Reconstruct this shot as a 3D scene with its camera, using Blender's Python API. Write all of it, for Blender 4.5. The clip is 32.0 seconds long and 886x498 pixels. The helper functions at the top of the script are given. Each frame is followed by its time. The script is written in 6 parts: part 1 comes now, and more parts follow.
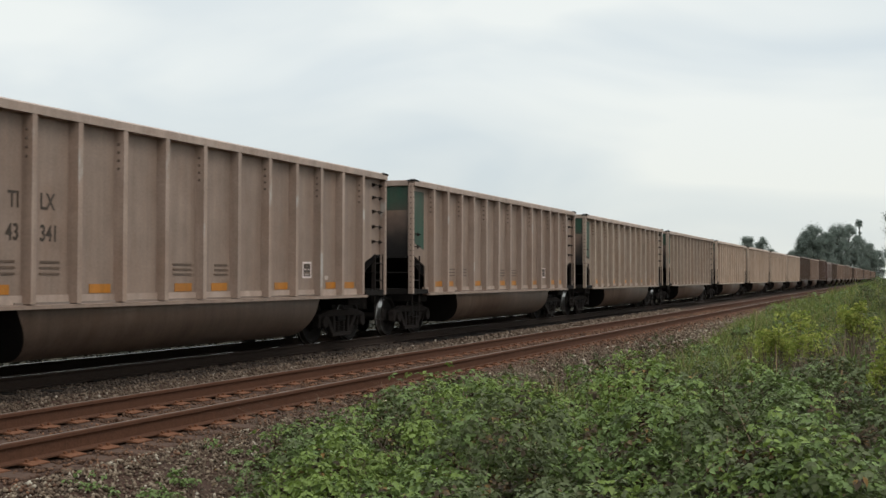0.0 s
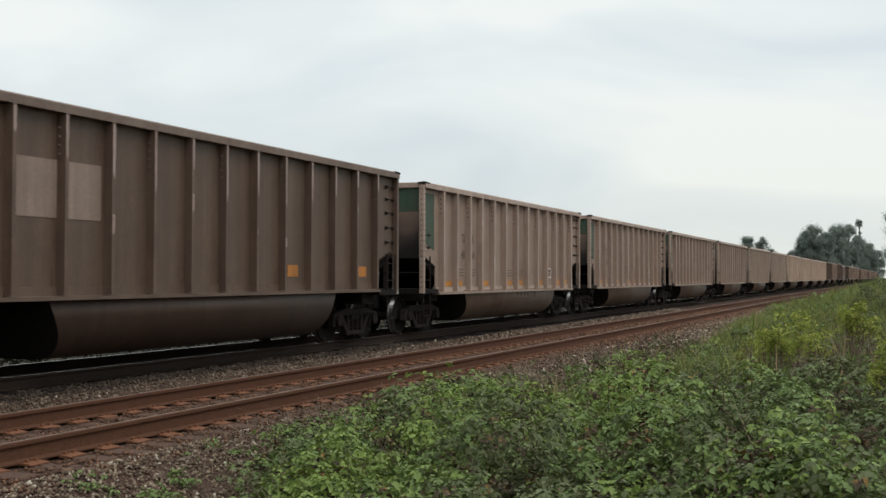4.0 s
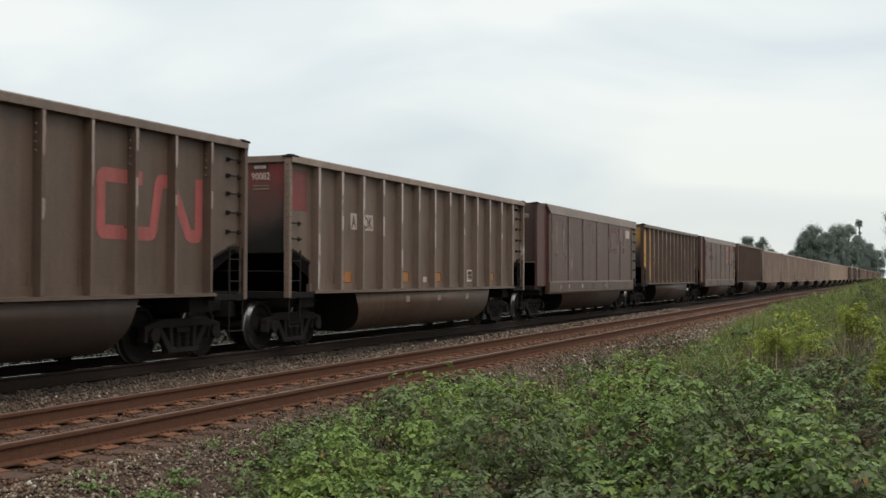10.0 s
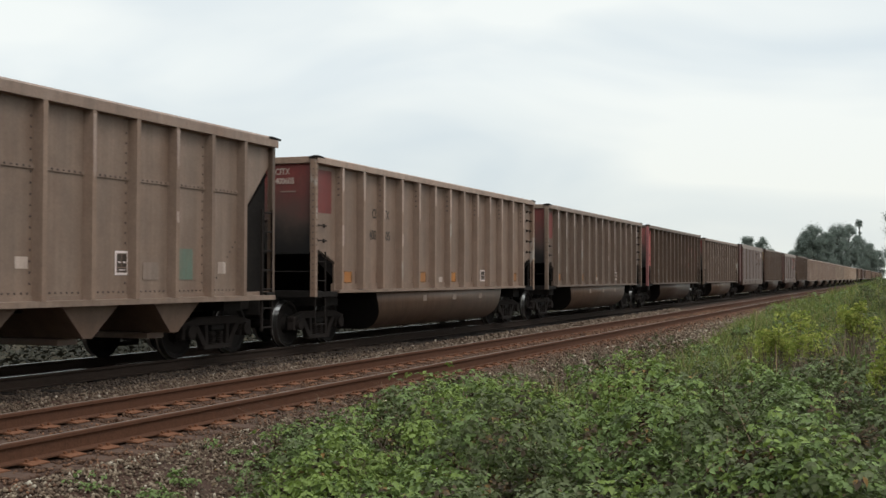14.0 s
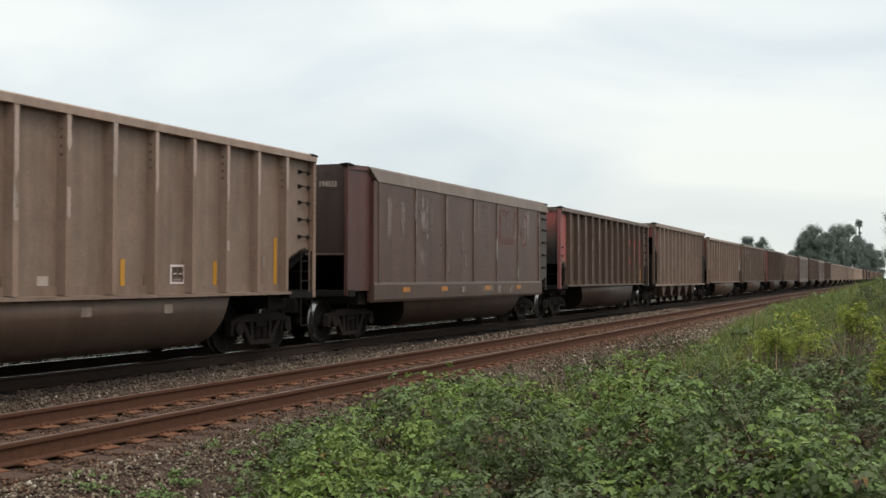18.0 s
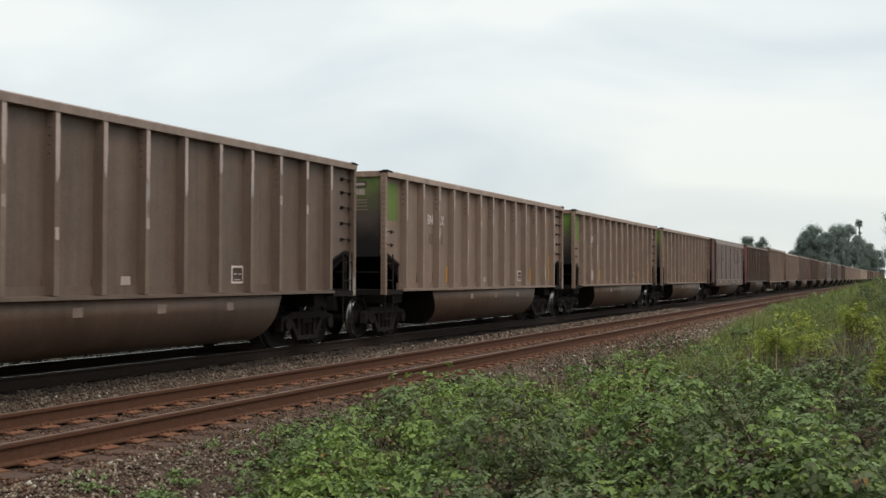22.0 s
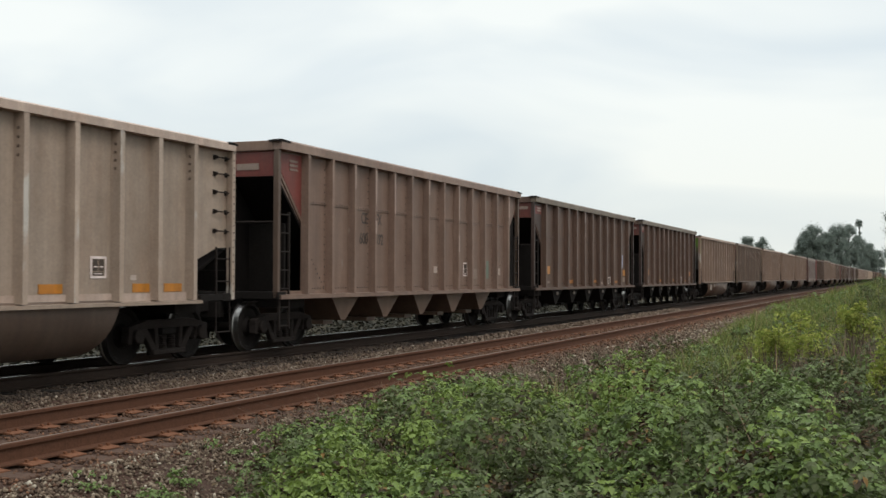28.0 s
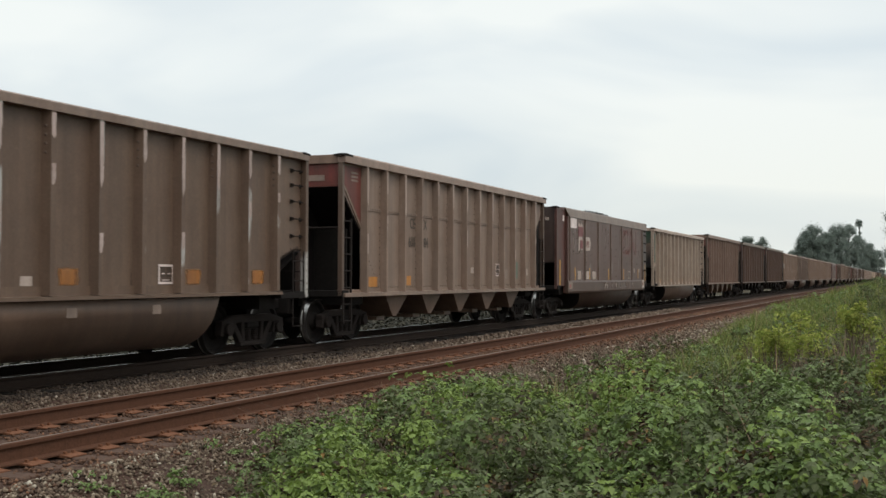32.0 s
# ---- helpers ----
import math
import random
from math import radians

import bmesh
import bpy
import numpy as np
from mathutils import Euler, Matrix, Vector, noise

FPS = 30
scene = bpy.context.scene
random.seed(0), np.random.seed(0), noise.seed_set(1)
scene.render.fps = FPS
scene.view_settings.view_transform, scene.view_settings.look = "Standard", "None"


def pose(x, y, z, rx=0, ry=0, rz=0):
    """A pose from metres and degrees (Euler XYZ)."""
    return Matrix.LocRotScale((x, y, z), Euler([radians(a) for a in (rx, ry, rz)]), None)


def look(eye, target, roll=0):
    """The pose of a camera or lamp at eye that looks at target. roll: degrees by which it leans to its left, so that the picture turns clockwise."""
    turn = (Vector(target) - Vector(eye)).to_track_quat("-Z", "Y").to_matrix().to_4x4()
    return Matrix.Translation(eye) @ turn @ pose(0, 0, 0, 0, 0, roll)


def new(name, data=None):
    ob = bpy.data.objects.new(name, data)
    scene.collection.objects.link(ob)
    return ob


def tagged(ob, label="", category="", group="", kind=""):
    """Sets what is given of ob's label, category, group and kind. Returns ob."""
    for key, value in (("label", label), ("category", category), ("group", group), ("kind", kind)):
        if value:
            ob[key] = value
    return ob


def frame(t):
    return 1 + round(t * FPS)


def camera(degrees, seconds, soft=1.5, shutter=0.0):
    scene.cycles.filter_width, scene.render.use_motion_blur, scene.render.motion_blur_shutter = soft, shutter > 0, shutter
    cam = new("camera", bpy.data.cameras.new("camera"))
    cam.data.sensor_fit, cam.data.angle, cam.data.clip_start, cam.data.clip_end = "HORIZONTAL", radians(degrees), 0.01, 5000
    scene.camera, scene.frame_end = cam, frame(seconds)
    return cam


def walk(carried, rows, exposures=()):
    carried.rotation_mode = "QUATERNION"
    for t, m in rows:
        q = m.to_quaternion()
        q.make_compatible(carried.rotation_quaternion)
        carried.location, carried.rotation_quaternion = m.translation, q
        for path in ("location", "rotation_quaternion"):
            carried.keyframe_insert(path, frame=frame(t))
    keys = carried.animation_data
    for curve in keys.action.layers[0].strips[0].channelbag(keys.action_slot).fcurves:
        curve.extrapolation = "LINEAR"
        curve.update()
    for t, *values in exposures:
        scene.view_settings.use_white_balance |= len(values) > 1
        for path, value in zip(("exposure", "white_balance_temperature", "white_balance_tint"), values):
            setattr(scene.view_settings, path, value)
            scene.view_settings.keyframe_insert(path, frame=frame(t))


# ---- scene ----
# The camera stands still beside the line.
EYE = Vector((12.289, 0.0, 1.417))
YAW, PITCH, ROLL = radians(21.447), radians(1.334), 0.171
AIM = EYE + Vector((-math.sin(YAW) * math.cos(PITCH), math.cos(YAW) * math.cos(PITCH), math.sin(PITCH)))
cam = camera(41.52, 32.0, soft=1.5, shutter=0.09)
walk(cam, [(0.0, look(EYE, AIM, ROLL)), (32.0, look(EYE, AIM, ROLL))],
     [(0, -0.07), (3, -0.05), (6, -0.04), (9, -0.02), (12, 0.0), (16, 0.04), (17, 0.05), (19, 0.02), (22, 0.0), (25, 0.0), (27, 0.03), (28, 0.05), (29, 0.02), (30, 0.0), (32, 0.0)])

# ---- world, sun ----
SUN_DIR = Vector((0.62, -0.30, 0.95)).normalized()
world = bpy.data.worlds.new("overcast")
scene.world = world
world.use_nodes = True


def wire_world(tree):
    n, l = tree.nodes, tree.links
    n.clear()
    out, bg = n.new("ShaderNodeOutputWorld"), n.new("ShaderNodeBackground")
    sky = n.new("ShaderNodeTexSky")
    sky.sky_type, sky.sun_disc = "NISHITA", False
    sky.sun_elevation = math.asin(SUN_DIR.z)
    sky.sun_rotation = math.atan2(SUN_DIR.x, SUN_DIR.y)
    dim = n.new("ShaderNodeVectorMath")
    dim.operation = "SCALE"
    dim.inputs["Scale"].default_value = 0.10
    l.new(sky.outputs[0], dim.inputs[0])
    co = n.new("ShaderNodeTexCoord")
    mp = n.new("ShaderNodeMapping")
    mp.inputs["Scale"].default_value = (3.2, 3.2, 9.0)
    mp.inputs["Location"].default_value = (0.35, 0.2, 0.62)
    l.new(co.outputs["Generated"], mp.inputs[0])
    big = n.new("ShaderNodeTexNoise")
    big.inputs["Scale"].default_value, big.inputs["Detail"].default_value = 1.0, 4.0
    big.inputs["Roughness"].default_value, big.inputs["Distortion"].default_value = 0.42, 0.5
    l.new(mp.outputs[0], big.inputs["Vector"])
    ramp = n.new("ShaderNodeValToRGB")
    ramp.color_ramp.elements[0].position, ramp.color_ramp.elements[0].color = 0.36, (0.722, 0.795, 0.838, 1)
    ramp.color_ramp.elements[1].position, ramp.color_ramp.elements[1].color = 0.62, (0.962, 0.988, 0.958, 1)
    l.new(big.outputs[0], ramp.inputs[0])
    sep, up, gain = n.new("ShaderNodeSeparateXYZ"), n.new("ShaderNodeMapRange"), n.new("ShaderNodeVectorMath")
    l.new(co.outputs["Generated"], sep.inputs[0])
    l.new(sep.outputs[2], up.inputs[0])
    up.inputs[1].default_value, up.inputs[2].default_value = 0.28, 1.0
    up.inputs[3].default_value, up.inputs[4].default_value = 1.0, 1.9
    gain.operation = "SCALE"
    low, tint, mul = n.new("ShaderNodeMapRange"), n.new("ShaderNodeMix"), n.new("ShaderNodeMix")
    low.inputs[1].default_value, low.inputs[2].default_value = 0.02, 0.17
    l.new(sep.outputs[2], low.inputs[0])
    tint.data_type, mul.data_type, mul.blend_type = "RGBA", "RGBA", "MULTIPLY"
    tint.inputs[6].default_value, tint.inputs[7].default_value = (0.955, 0.950, 0.915, 1), (0.985, 1.0, 1.005, 1)
    l.new(low.outputs[0], tint.inputs[0])
    mul.inputs[0].default_value = 1.0
    l.new(ramp.outputs[0], mul.inputs[6])
    l.new(tint.outputs[2], mul.inputs[7])
    l.new(mul.outputs[2], gain.inputs[0])
    l.new(up.outputs[0], gain.inputs["Scale"])
    mix = n.new("ShaderNodeMix")
    mix.data_type = "RGBA"
    mix.inputs[0].default_value = 0.93
    l.new(dim.outputs[0], mix.inputs[6])
    l.new(gain.outputs[0], mix.inputs[7])
    l.new(mix.outputs[2], bg.inputs[0])
    bg.inputs[1].default_value = 1.0
    l.new(bg.outputs[0], out.inputs[0])


wire_world(world.node_tree)
sun = new("sun", bpy.data.lights.new("sun", "SUN"))
sun.data.energy, sun.data.angle, sun.data.color = 1.25, radians(24), (1.0, 0.96, 0.9)
sun.matrix_world = look(SUN_DIR * 60, (0, 0, 0))


# ---- materials ----
def base_mat(name, rough=0.7, metal=0.0):
    m = bpy.data.materials.new(name)
    m.use_nodes = True
    b = m.node_tree.nodes["Principled BSDF"]
    b.inputs["Roughness"].default_value, b.inputs["Metallic"].default_value = rough, metal
    b.inputs["Specular IOR Level"].default_value = 0.28
    return m, m.node_tree.nodes, m.node_tree.links, b


def coords(n, l, scale=(1, 1, 1), spread=37.0):
    """Object coordinates, shifted at random from object to object."""
    co, info, mul, add, mp = (n.new("ShaderNodeTexCoord"), n.new("ShaderNodeObjectInfo"), n.new("ShaderNodeMath"),
                              n.new("ShaderNodeVectorMath"), n.new("ShaderNodeMapping"))
    mul.operation = "MULTIPLY"
    mul.inputs[1].default_value = spread
    l.new(info.outputs["Random"], mul.inputs[0])
    l.new(co.outputs["Object"], add.inputs[0])
    l.new(mul.outputs[0], add.inputs[1])
    l.new(add.outputs[0], mp.inputs[0])
    mp.inputs["Scale"].default_value = scale
    return mp.outputs[0]


def noise_tex(n, l, vec, scale, detail=4.0, rough=0.55):
    t = n.new("ShaderNodeTexNoise")
    t.inputs["Scale"].default_value, t.inputs["Detail"].default_value, t.inputs["Roughness"].default_value = scale, detail, rough
    l.new(vec, t.inputs["Vector"])
    return t.outputs[0]


def calc(n, l, op, a, b, c=None, clamp=False):
    m = n.new("ShaderNodeMath")
    m.operation, m.use_clamp = op, clamp
    for i, x in enumerate((a, b) if c is None else (a, b, c)):
        if isinstance(x, (int, float)):
            m.inputs[i].default_value = x
        else:
            l.new(x, m.inputs[i])
    return m.outputs[0]


def blend(n, l, fac, a, b, kind="MIX"):
    m = n.new("ShaderNodeMix")
    m.data_type, m.blend_type = "RGBA", kind
    for i, x in ((0, fac), (6, a), (7, b)):
        if isinstance(x, tuple):
            m.inputs[i].default_value = (*x, 1)
        elif isinstance(x, (int, float)):
            m.inputs[i].default_value = x
        else:
            l.new(x, m.inputs[i])
    return m.outputs[2]


def grain(n, l, colour, fine, low=0.82, high=1.14):
    r = n.new("ShaderNodeMapRange")
    r.inputs[3].default_value, r.inputs[4].default_value = low, high
    r.inputs[1].default_value, r.inputs[2].default_value = 0.25, 0.75
    l.new(fine, r.inputs[0])
    s = n.new("ShaderNodeVectorMath")
    s.operation = "SCALE"
    l.new(colour, s.inputs[0])
    l.new(r.outputs[0], s.inputs["Scale"])
    return s.outputs[0]


def relief(n, l, b, height, strength=0.3, dist=0.01):
    bp = n.new("ShaderNodeBump")
    bp.inputs["Strength"].default_value, bp.inputs["Distance"].default_value = strength, dist
    l.new(height, bp.inputs["Height"])
    l.new(bp.outputs[0], b.inputs["Normal"])


def paint(name, colour, dust, amount=0.5, rough=0.62, wear=None, wear_at=0.60):
    """Weathered paint: colour under patches and running streaks of dust, fine grit, optional worn light patches."""
    m, n, l, b = base_mat(name, rough - 0.07)
    b.inputs["Specular IOR Level"].default_value = 0.32
    b.inputs["Coat Weight"].default_value, b.inputs["Coat Roughness"].default_value = 0.10, 0.35
    colour, dust = [tuple(c * k for c, k in zip(rgb, (0.955, 0.795, 0.730))) for rgb in (colour, dust)]
    v = coords(n, l)
    big = noise_tex(n, l, v, 0.55, 5)
    streak = noise_tex(n, l, coords(n, l, (7, 7, 0.4)), 1.0, 4)
    fine = noise_tex(n, l, v, 26, 5, 0.7)
    fac = calc(n, l, "ADD", calc(n, l, "MULTIPLY", calc(n, l, "SUBTRACT", big, 0.5), 1.5), amount)
    fac = calc(n, l, "ADD", fac, calc(n, l, "MULTIPLY", calc(n, l, "SUBTRACT", streak, 0.5), 1.0), clamp=True)
    col = blend(n, l, fac, colour, dust)
    if wear:
        spots = noise_tex(n, l, coords(n, l, (0.9, 0.9, 0.55)), 1.6, 3)
        hard = n.new("ShaderNodeMapRange")
        hard.inputs[1].default_value, hard.inputs[2].default_value = wear_at, wear_at + 0.06
        l.new(spots, hard.inputs[0])
        col = blend(n, l, calc(n, l, "MULTIPLY", hard.outputs[0], 0.75), col, wear)
    grime = n.new("ShaderNodeMapRange")
    grime.inputs[1].default_value, grime.inputs[2].default_value, grime.inputs[4].default_value = 0.46, 0.68, 0.55
    l.new(noise_tex(n, l, coords(n, l, (1, 1, 0.45)), 1.3, 6, 0.7), grime.inputs[0])
    col = blend(n, l, grime.outputs[0], col, tuple(c * k for c, k in zip(dust, (0.98, 0.86, 0.78))))
    col = grain(n, l, col, noise_tex(n, l, coords(n, l, (4.5, 4.5, 0.16)), 1.0, 5, 0.6), 0.80, 1.16)
    col = grain(n, l, col, noise_tex(n, l, v, 2.1, 6, 0.65), 0.84, 1.12)
    col = grain(n, l, col, fine)
    l.new(col, b.inputs["Base Color"])
    relief(n, l, b, noise_tex(n, l, v, 3.0, 5, 0.6), 0.25, 0.02)
    return m


def speckle(name, a, c, scale, rough=0.9, bump=0.5, dist=0.02, extra=None):
    """Two-tone grainy matter (soil, rust, timber)."""
    m, n, l, b = base_mat(name, rough)
    b.inputs["Specular IOR Level"].default_value = 0.12
    v = coords(n, l)
    col = blend(n, l, noise_tex(n, l, v, scale, 6, 0.65), a, c)
    if extra:
        col = blend(n, l, calc(n, l, "MULTIPLY", noise_tex(n, l, v, scale * 0.12, 4), 0.9, clamp=True), col, extra)
    fine = noise_tex(n, l, v, scale * 5, 4, 0.7)
    l.new(grain(n, l, col, fine, 0.7, 1.25), b.inputs["Base Color"])
    relief(n, l, b, fine, bump, dist)
    return m


def island(name, stops, rough=0.8, trans=0.0, fine_scale=18.0, clumped=0.0):
    """Colour picked at random for each separate leaf or stone; clumped: the share that whole patches have in common."""
    m, n, l, b = base_mat(name, rough)
    g = n.new("ShaderNodeNewGeometry")
    r = n.new("ShaderNodeValToRGB")
    e = r.color_ramp.elements
    while len(e) < len(stops):
        e.new(0.5)
    for i, (p, c) in enumerate(stops):
        e[i].position, e[i].color = p, (*c, 1)
    here = coords(n, l, spread=0)
    fine = noise_tex(n, l, here, fine_scale, 3)
    patch = noise_tex(n, l, here, fine_scale / 9, 3)
    pick = calc(n, l, "ADD", calc(n, l, "MULTIPLY", g.outputs["Random Per Island"], 1 - clumped), calc(n, l, "MULTIPLY", calc(n, l, "MULTIPLY_ADD", patch, 2.4, -0.7, clamp=True), clumped))
    l.new(pick, r.inputs[0])
    l.new(grain(n, l, r.outputs[0], fine, 0.82, 1.14), b.inputs["Base Color"])
    if trans:
        t, mx = n.new("ShaderNodeBsdfTranslucent"), n.new("ShaderNodeMixShader")
        l.new(r.outputs[0], t.inputs[0])
        mx.inputs[0].default_value = trans
        l.new(b.outputs[0], mx.inputs[1])
        l.new(t.outputs[0], mx.inputs[2])
        l.new(mx.outputs[0], n["Material Output"].inputs[0])
    return m


P = {
    "beige": paint("beige_paint", (0.292, 0.252, 0.216), (0.232, 0.195, 0.162), 0.35),
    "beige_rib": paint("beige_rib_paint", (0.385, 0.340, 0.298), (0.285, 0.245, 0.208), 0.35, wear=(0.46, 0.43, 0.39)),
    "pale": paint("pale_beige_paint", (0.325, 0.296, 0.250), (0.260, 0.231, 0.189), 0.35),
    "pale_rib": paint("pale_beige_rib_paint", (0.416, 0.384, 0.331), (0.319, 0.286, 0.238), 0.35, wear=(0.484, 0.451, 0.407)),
    # Beige lightened by painted distance haze, for cars far ahead.
    "cream": paint("hazed_beige_paint", (0.450, 0.405, 0.335), (0.370, 0.325, 0.262), 0.35),
    "cream_rib": paint("hazed_beige_rib_paint", (0.520, 0.470, 0.395), (0.420, 0.372, 0.305), 0.35),
    "cream_chord": paint("hazed_beige_chord_paint", (0.560, 0.510, 0.450), (0.450, 0.400, 0.345), 0.35),
    "pale_chord": paint("lit_pale_beige_chord_paint", (0.504, 0.461, 0.416), (0.387, 0.346, 0.303), 0.35),
    "tan": paint("tan_paint", (0.243, 0.197, 0.159), (0.187, 0.148, 0.119), 0.45),
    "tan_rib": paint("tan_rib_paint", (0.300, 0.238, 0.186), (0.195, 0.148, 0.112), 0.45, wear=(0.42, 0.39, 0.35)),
    "drab": paint("drab_paint", (0.150, 0.115, 0.085), (0.115, 0.087, 0.066), 0.5),
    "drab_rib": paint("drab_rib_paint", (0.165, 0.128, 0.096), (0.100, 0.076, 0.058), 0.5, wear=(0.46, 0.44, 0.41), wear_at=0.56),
    "ash": paint("ash_brown_paint", (0.148, 0.118, 0.095), (0.111, 0.089, 0.071), 0.45),
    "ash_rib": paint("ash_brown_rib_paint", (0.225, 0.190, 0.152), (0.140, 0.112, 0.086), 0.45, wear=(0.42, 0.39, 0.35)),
    "umber": paint("umber_paint", (0.120, 0.093, 0.071), (0.090, 0.070, 0.055), 0.5),
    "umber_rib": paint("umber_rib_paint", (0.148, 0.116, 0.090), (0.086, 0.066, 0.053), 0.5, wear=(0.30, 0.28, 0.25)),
    "dusty_fold": paint("dusty_fold_paint", (0.205, 0.180, 0.152), (0.140, 0.116, 0.096), 0.45),
    "sill_fold": paint("sill_fold_paint", (0.098, 0.068, 0.053), (0.070, 0.049, 0.039), 0.45),
    "panel": paint("grey_brown_paint", (0.116, 0.075, 0.062), (0.086, 0.060, 0.050), 0.5, wear=(0.21, 0.17, 0.15), wear_at=0.66),
    "maroon": paint("maroon_paint", (0.112, 0.041, 0.035), (0.066, 0.044, 0.037), 0.5),
    "sooty": paint("sooty_paint", (0.070, 0.049, 0.042), (0.038, 0.029, 0.025), 0.5),
    "green": paint("green_paint", (0.018, 0.078, 0.050), (0.075, 0.080, 0.058), 0.2),
    "lime": paint("lime_paint", (0.110, 0.240, 0.020), (0.120, 0.125, 0.060), 0.2),
    "red": paint("red_paint", (0.195, 0.032, 0.030), (0.112, 0.050, 0.042), 0.35),
    "dull_red": paint("dull_red_paint", (0.185, 0.042, 0.036), (0.100, 0.055, 0.044), 0.4),
    "pink": paint("pink_paint", (0.450, 0.135, 0.130), (0.290, 0.115, 0.105), 0.25),
    "dusty_pink": paint("dusty_pink_paint", (0.345, 0.127, 0.137), (0.207, 0.106, 0.107), 0.45),
    "yellow": paint("yellow_paint", (0.520, 0.345, 0.090), (0.350, 0.240, 0.082), 0.3),
    # Tub paints are darker than the bodies: underside shade is in the colour.
    "tub": paint("shaded_tub_paint", (0.086, 0.064, 0.050), (0.052, 0.039, 0.031), 0.5),
    "tan_tub": paint("shaded_tan_tub_paint", (0.165, 0.124, 0.094), (0.102, 0.077, 0.059), 0.5),
    "beige_tub": paint("shaded_beige_tub_paint", (0.195, 0.162, 0.132), (0.118, 0.096, 0.078), 0.5),
    "hopper": paint("hopper_paint", (0.246, 0.206, 0.170), (0.182, 0.148, 0.120), 0.45),
    "hopper_rib": paint("hopper_rib_paint", (0.275, 0.220, 0.172), (0.172, 0.132, 0.104), 0.5, wear=(0.36, 0.32, 0.28), wear_at=0.70),
    "russet": paint("reddish_brown_paint", (0.206, 0.156, 0.126), (0.150, 0.110, 0.088), 0.45, wear=(0.27, 0.22, 0.19), wear_at=0.70),
    "russet_rib": paint("reddish_brown_rib_paint", (0.235, 0.180, 0.144), (0.145, 0.106, 0.084), 0.5, wear=(0.36, 0.32, 0.28), wear_at=0.70),
    "russet_chord": paint("lit_reddish_brown_chord_paint", (0.285, 0.232, 0.195), (0.200, 0.156, 0.130), 0.45),
    "russet_worn": paint("reddish_brown_worn_paint", (0.400, 0.350, 0.320), (0.260, 0.210, 0.185), 0.45),
    "bark": paint("dark_brown_paint", (0.112, 0.073, 0.054), (0.082, 0.057, 0.043), 0.5),
    "bark_rib": paint("dark_brown_rib_paint", (0.155, 0.110, 0.084), (0.082, 0.058, 0.046), 0.5),
    "strip": paint("reflector_yellow", (0.520, 0.225, 0.018), (0.290, 0.150, 0.040), 0.3, 0.45),
    "lemon": paint("reflector_lemon", (0.560, 0.310, 0.025), (0.350, 0.200, 0.040), 0.2, 0.45),
    "white": paint("white_marking", (0.520, 0.500, 0.470), (0.300, 0.265, 0.230), 0.3),
    "dim_white": paint("faded_white_marking", (0.280, 0.250, 0.220), (0.180, 0.150, 0.125), 0.4),
    "ink": paint("black_marking", (0.040, 0.034, 0.028), (0.080, 0.066, 0.052), 0.35),
    "faded_ink": paint("faded_marking", (0.110, 0.088, 0.070), (0.135, 0.108, 0.084), 0.4),
    "logo": paint("red_marking", (0.400, 0.105, 0.105), (0.270, 0.105, 0.098), 0.35),
    "deep_red": paint("deep_red_marking", (0.175, 0.032, 0.040), (0.120, 0.040, 0.042), 0.4),
    "ghost": paint("ghost_red_marking", (0.250, 0.075, 0.070), (0.170, 0.078, 0.070), 0.4),
    "run": paint("paint_run", (0.330, 0.295, 0.275), (0.190, 0.160, 0.142), 0.5),
    "bright": paint("fresh_white_marking", (0.800, 0.820, 0.850), (0.560, 0.540, 0.520), 0.2),
    "faded_orange": paint("faded_orange_marking", (0.470, 0.205, 0.035), (0.240, 0.140, 0.070), 0.45),
    # Chord paints lie above the body tone: sky light on the top edge painted in.
    "beige_chord": paint("lit_beige_chord_paint", (0.440, 0.400, 0.360), (0.340, 0.300, 0.262), 0.35),
    "tan_chord": paint("lit_tan_chord_paint", (0.400, 0.345, 0.295), (0.300, 0.250, 0.210), 0.4),
    "ash_chord": paint("lit_ash_chord_paint", (0.300, 0.262, 0.228), (0.220, 0.188, 0.160), 0.45),
    "drab_chord": paint("lit_drab_chord_paint", (0.260, 0.225, 0.192), (0.180, 0.150, 0.126), 0.45),
    "umber_chord": paint("lit_umber_chord_paint", (0.200, 0.170, 0.145), (0.140, 0.116, 0.098), 0.45),
    "hopper_chord": paint("lit_hopper_chord_paint", (0.330, 0.285, 0.245), (0.230, 0.190, 0.160), 0.45),
    "bark_chord": paint("lit_bark_chord_paint", (0.195, 0.190, 0.150), (0.125, 0.105, 0.085), 0.45),
    "tan_worn": paint("tan_worn_paint", (0.460, 0.405, 0.370), (0.350, 0.298, 0.262), 0.35),
    "ash_worn": paint("ash_worn_paint", (0.480, 0.450, 0.440), (0.320, 0.280, 0.260), 0.35),
    "drab_worn": paint("drab_worn_paint", (0.500, 0.470, 0.460), (0.320, 0.280, 0.260), 0.35),
    "umber_worn": paint("umber_worn_paint", (0.380, 0.350, 0.340), (0.220, 0.185, 0.168), 0.4),
    "hopper_worn": paint("hopper_worn_paint", (0.420, 0.380, 0.350), (0.280, 0.235, 0.205), 0.45),
    "bark_worn": paint("bark_worn_paint", (0.360, 0.330, 0.320), (0.170, 0.135, 0.120), 0.5),
    "rust": paint("rust_stain", (0.080, 0.042, 0.028), (0.048, 0.032, 0.026), 0.5),
    "teal": paint("teal_marking", (0.095, 0.190, 0.155), (0.180, 0.195, 0.160), 0.3),
    "sky_blue": paint("pale_blue_placard", (0.380, 0.520, 0.800), (0.380, 0.440, 0.560), 0.2),
}


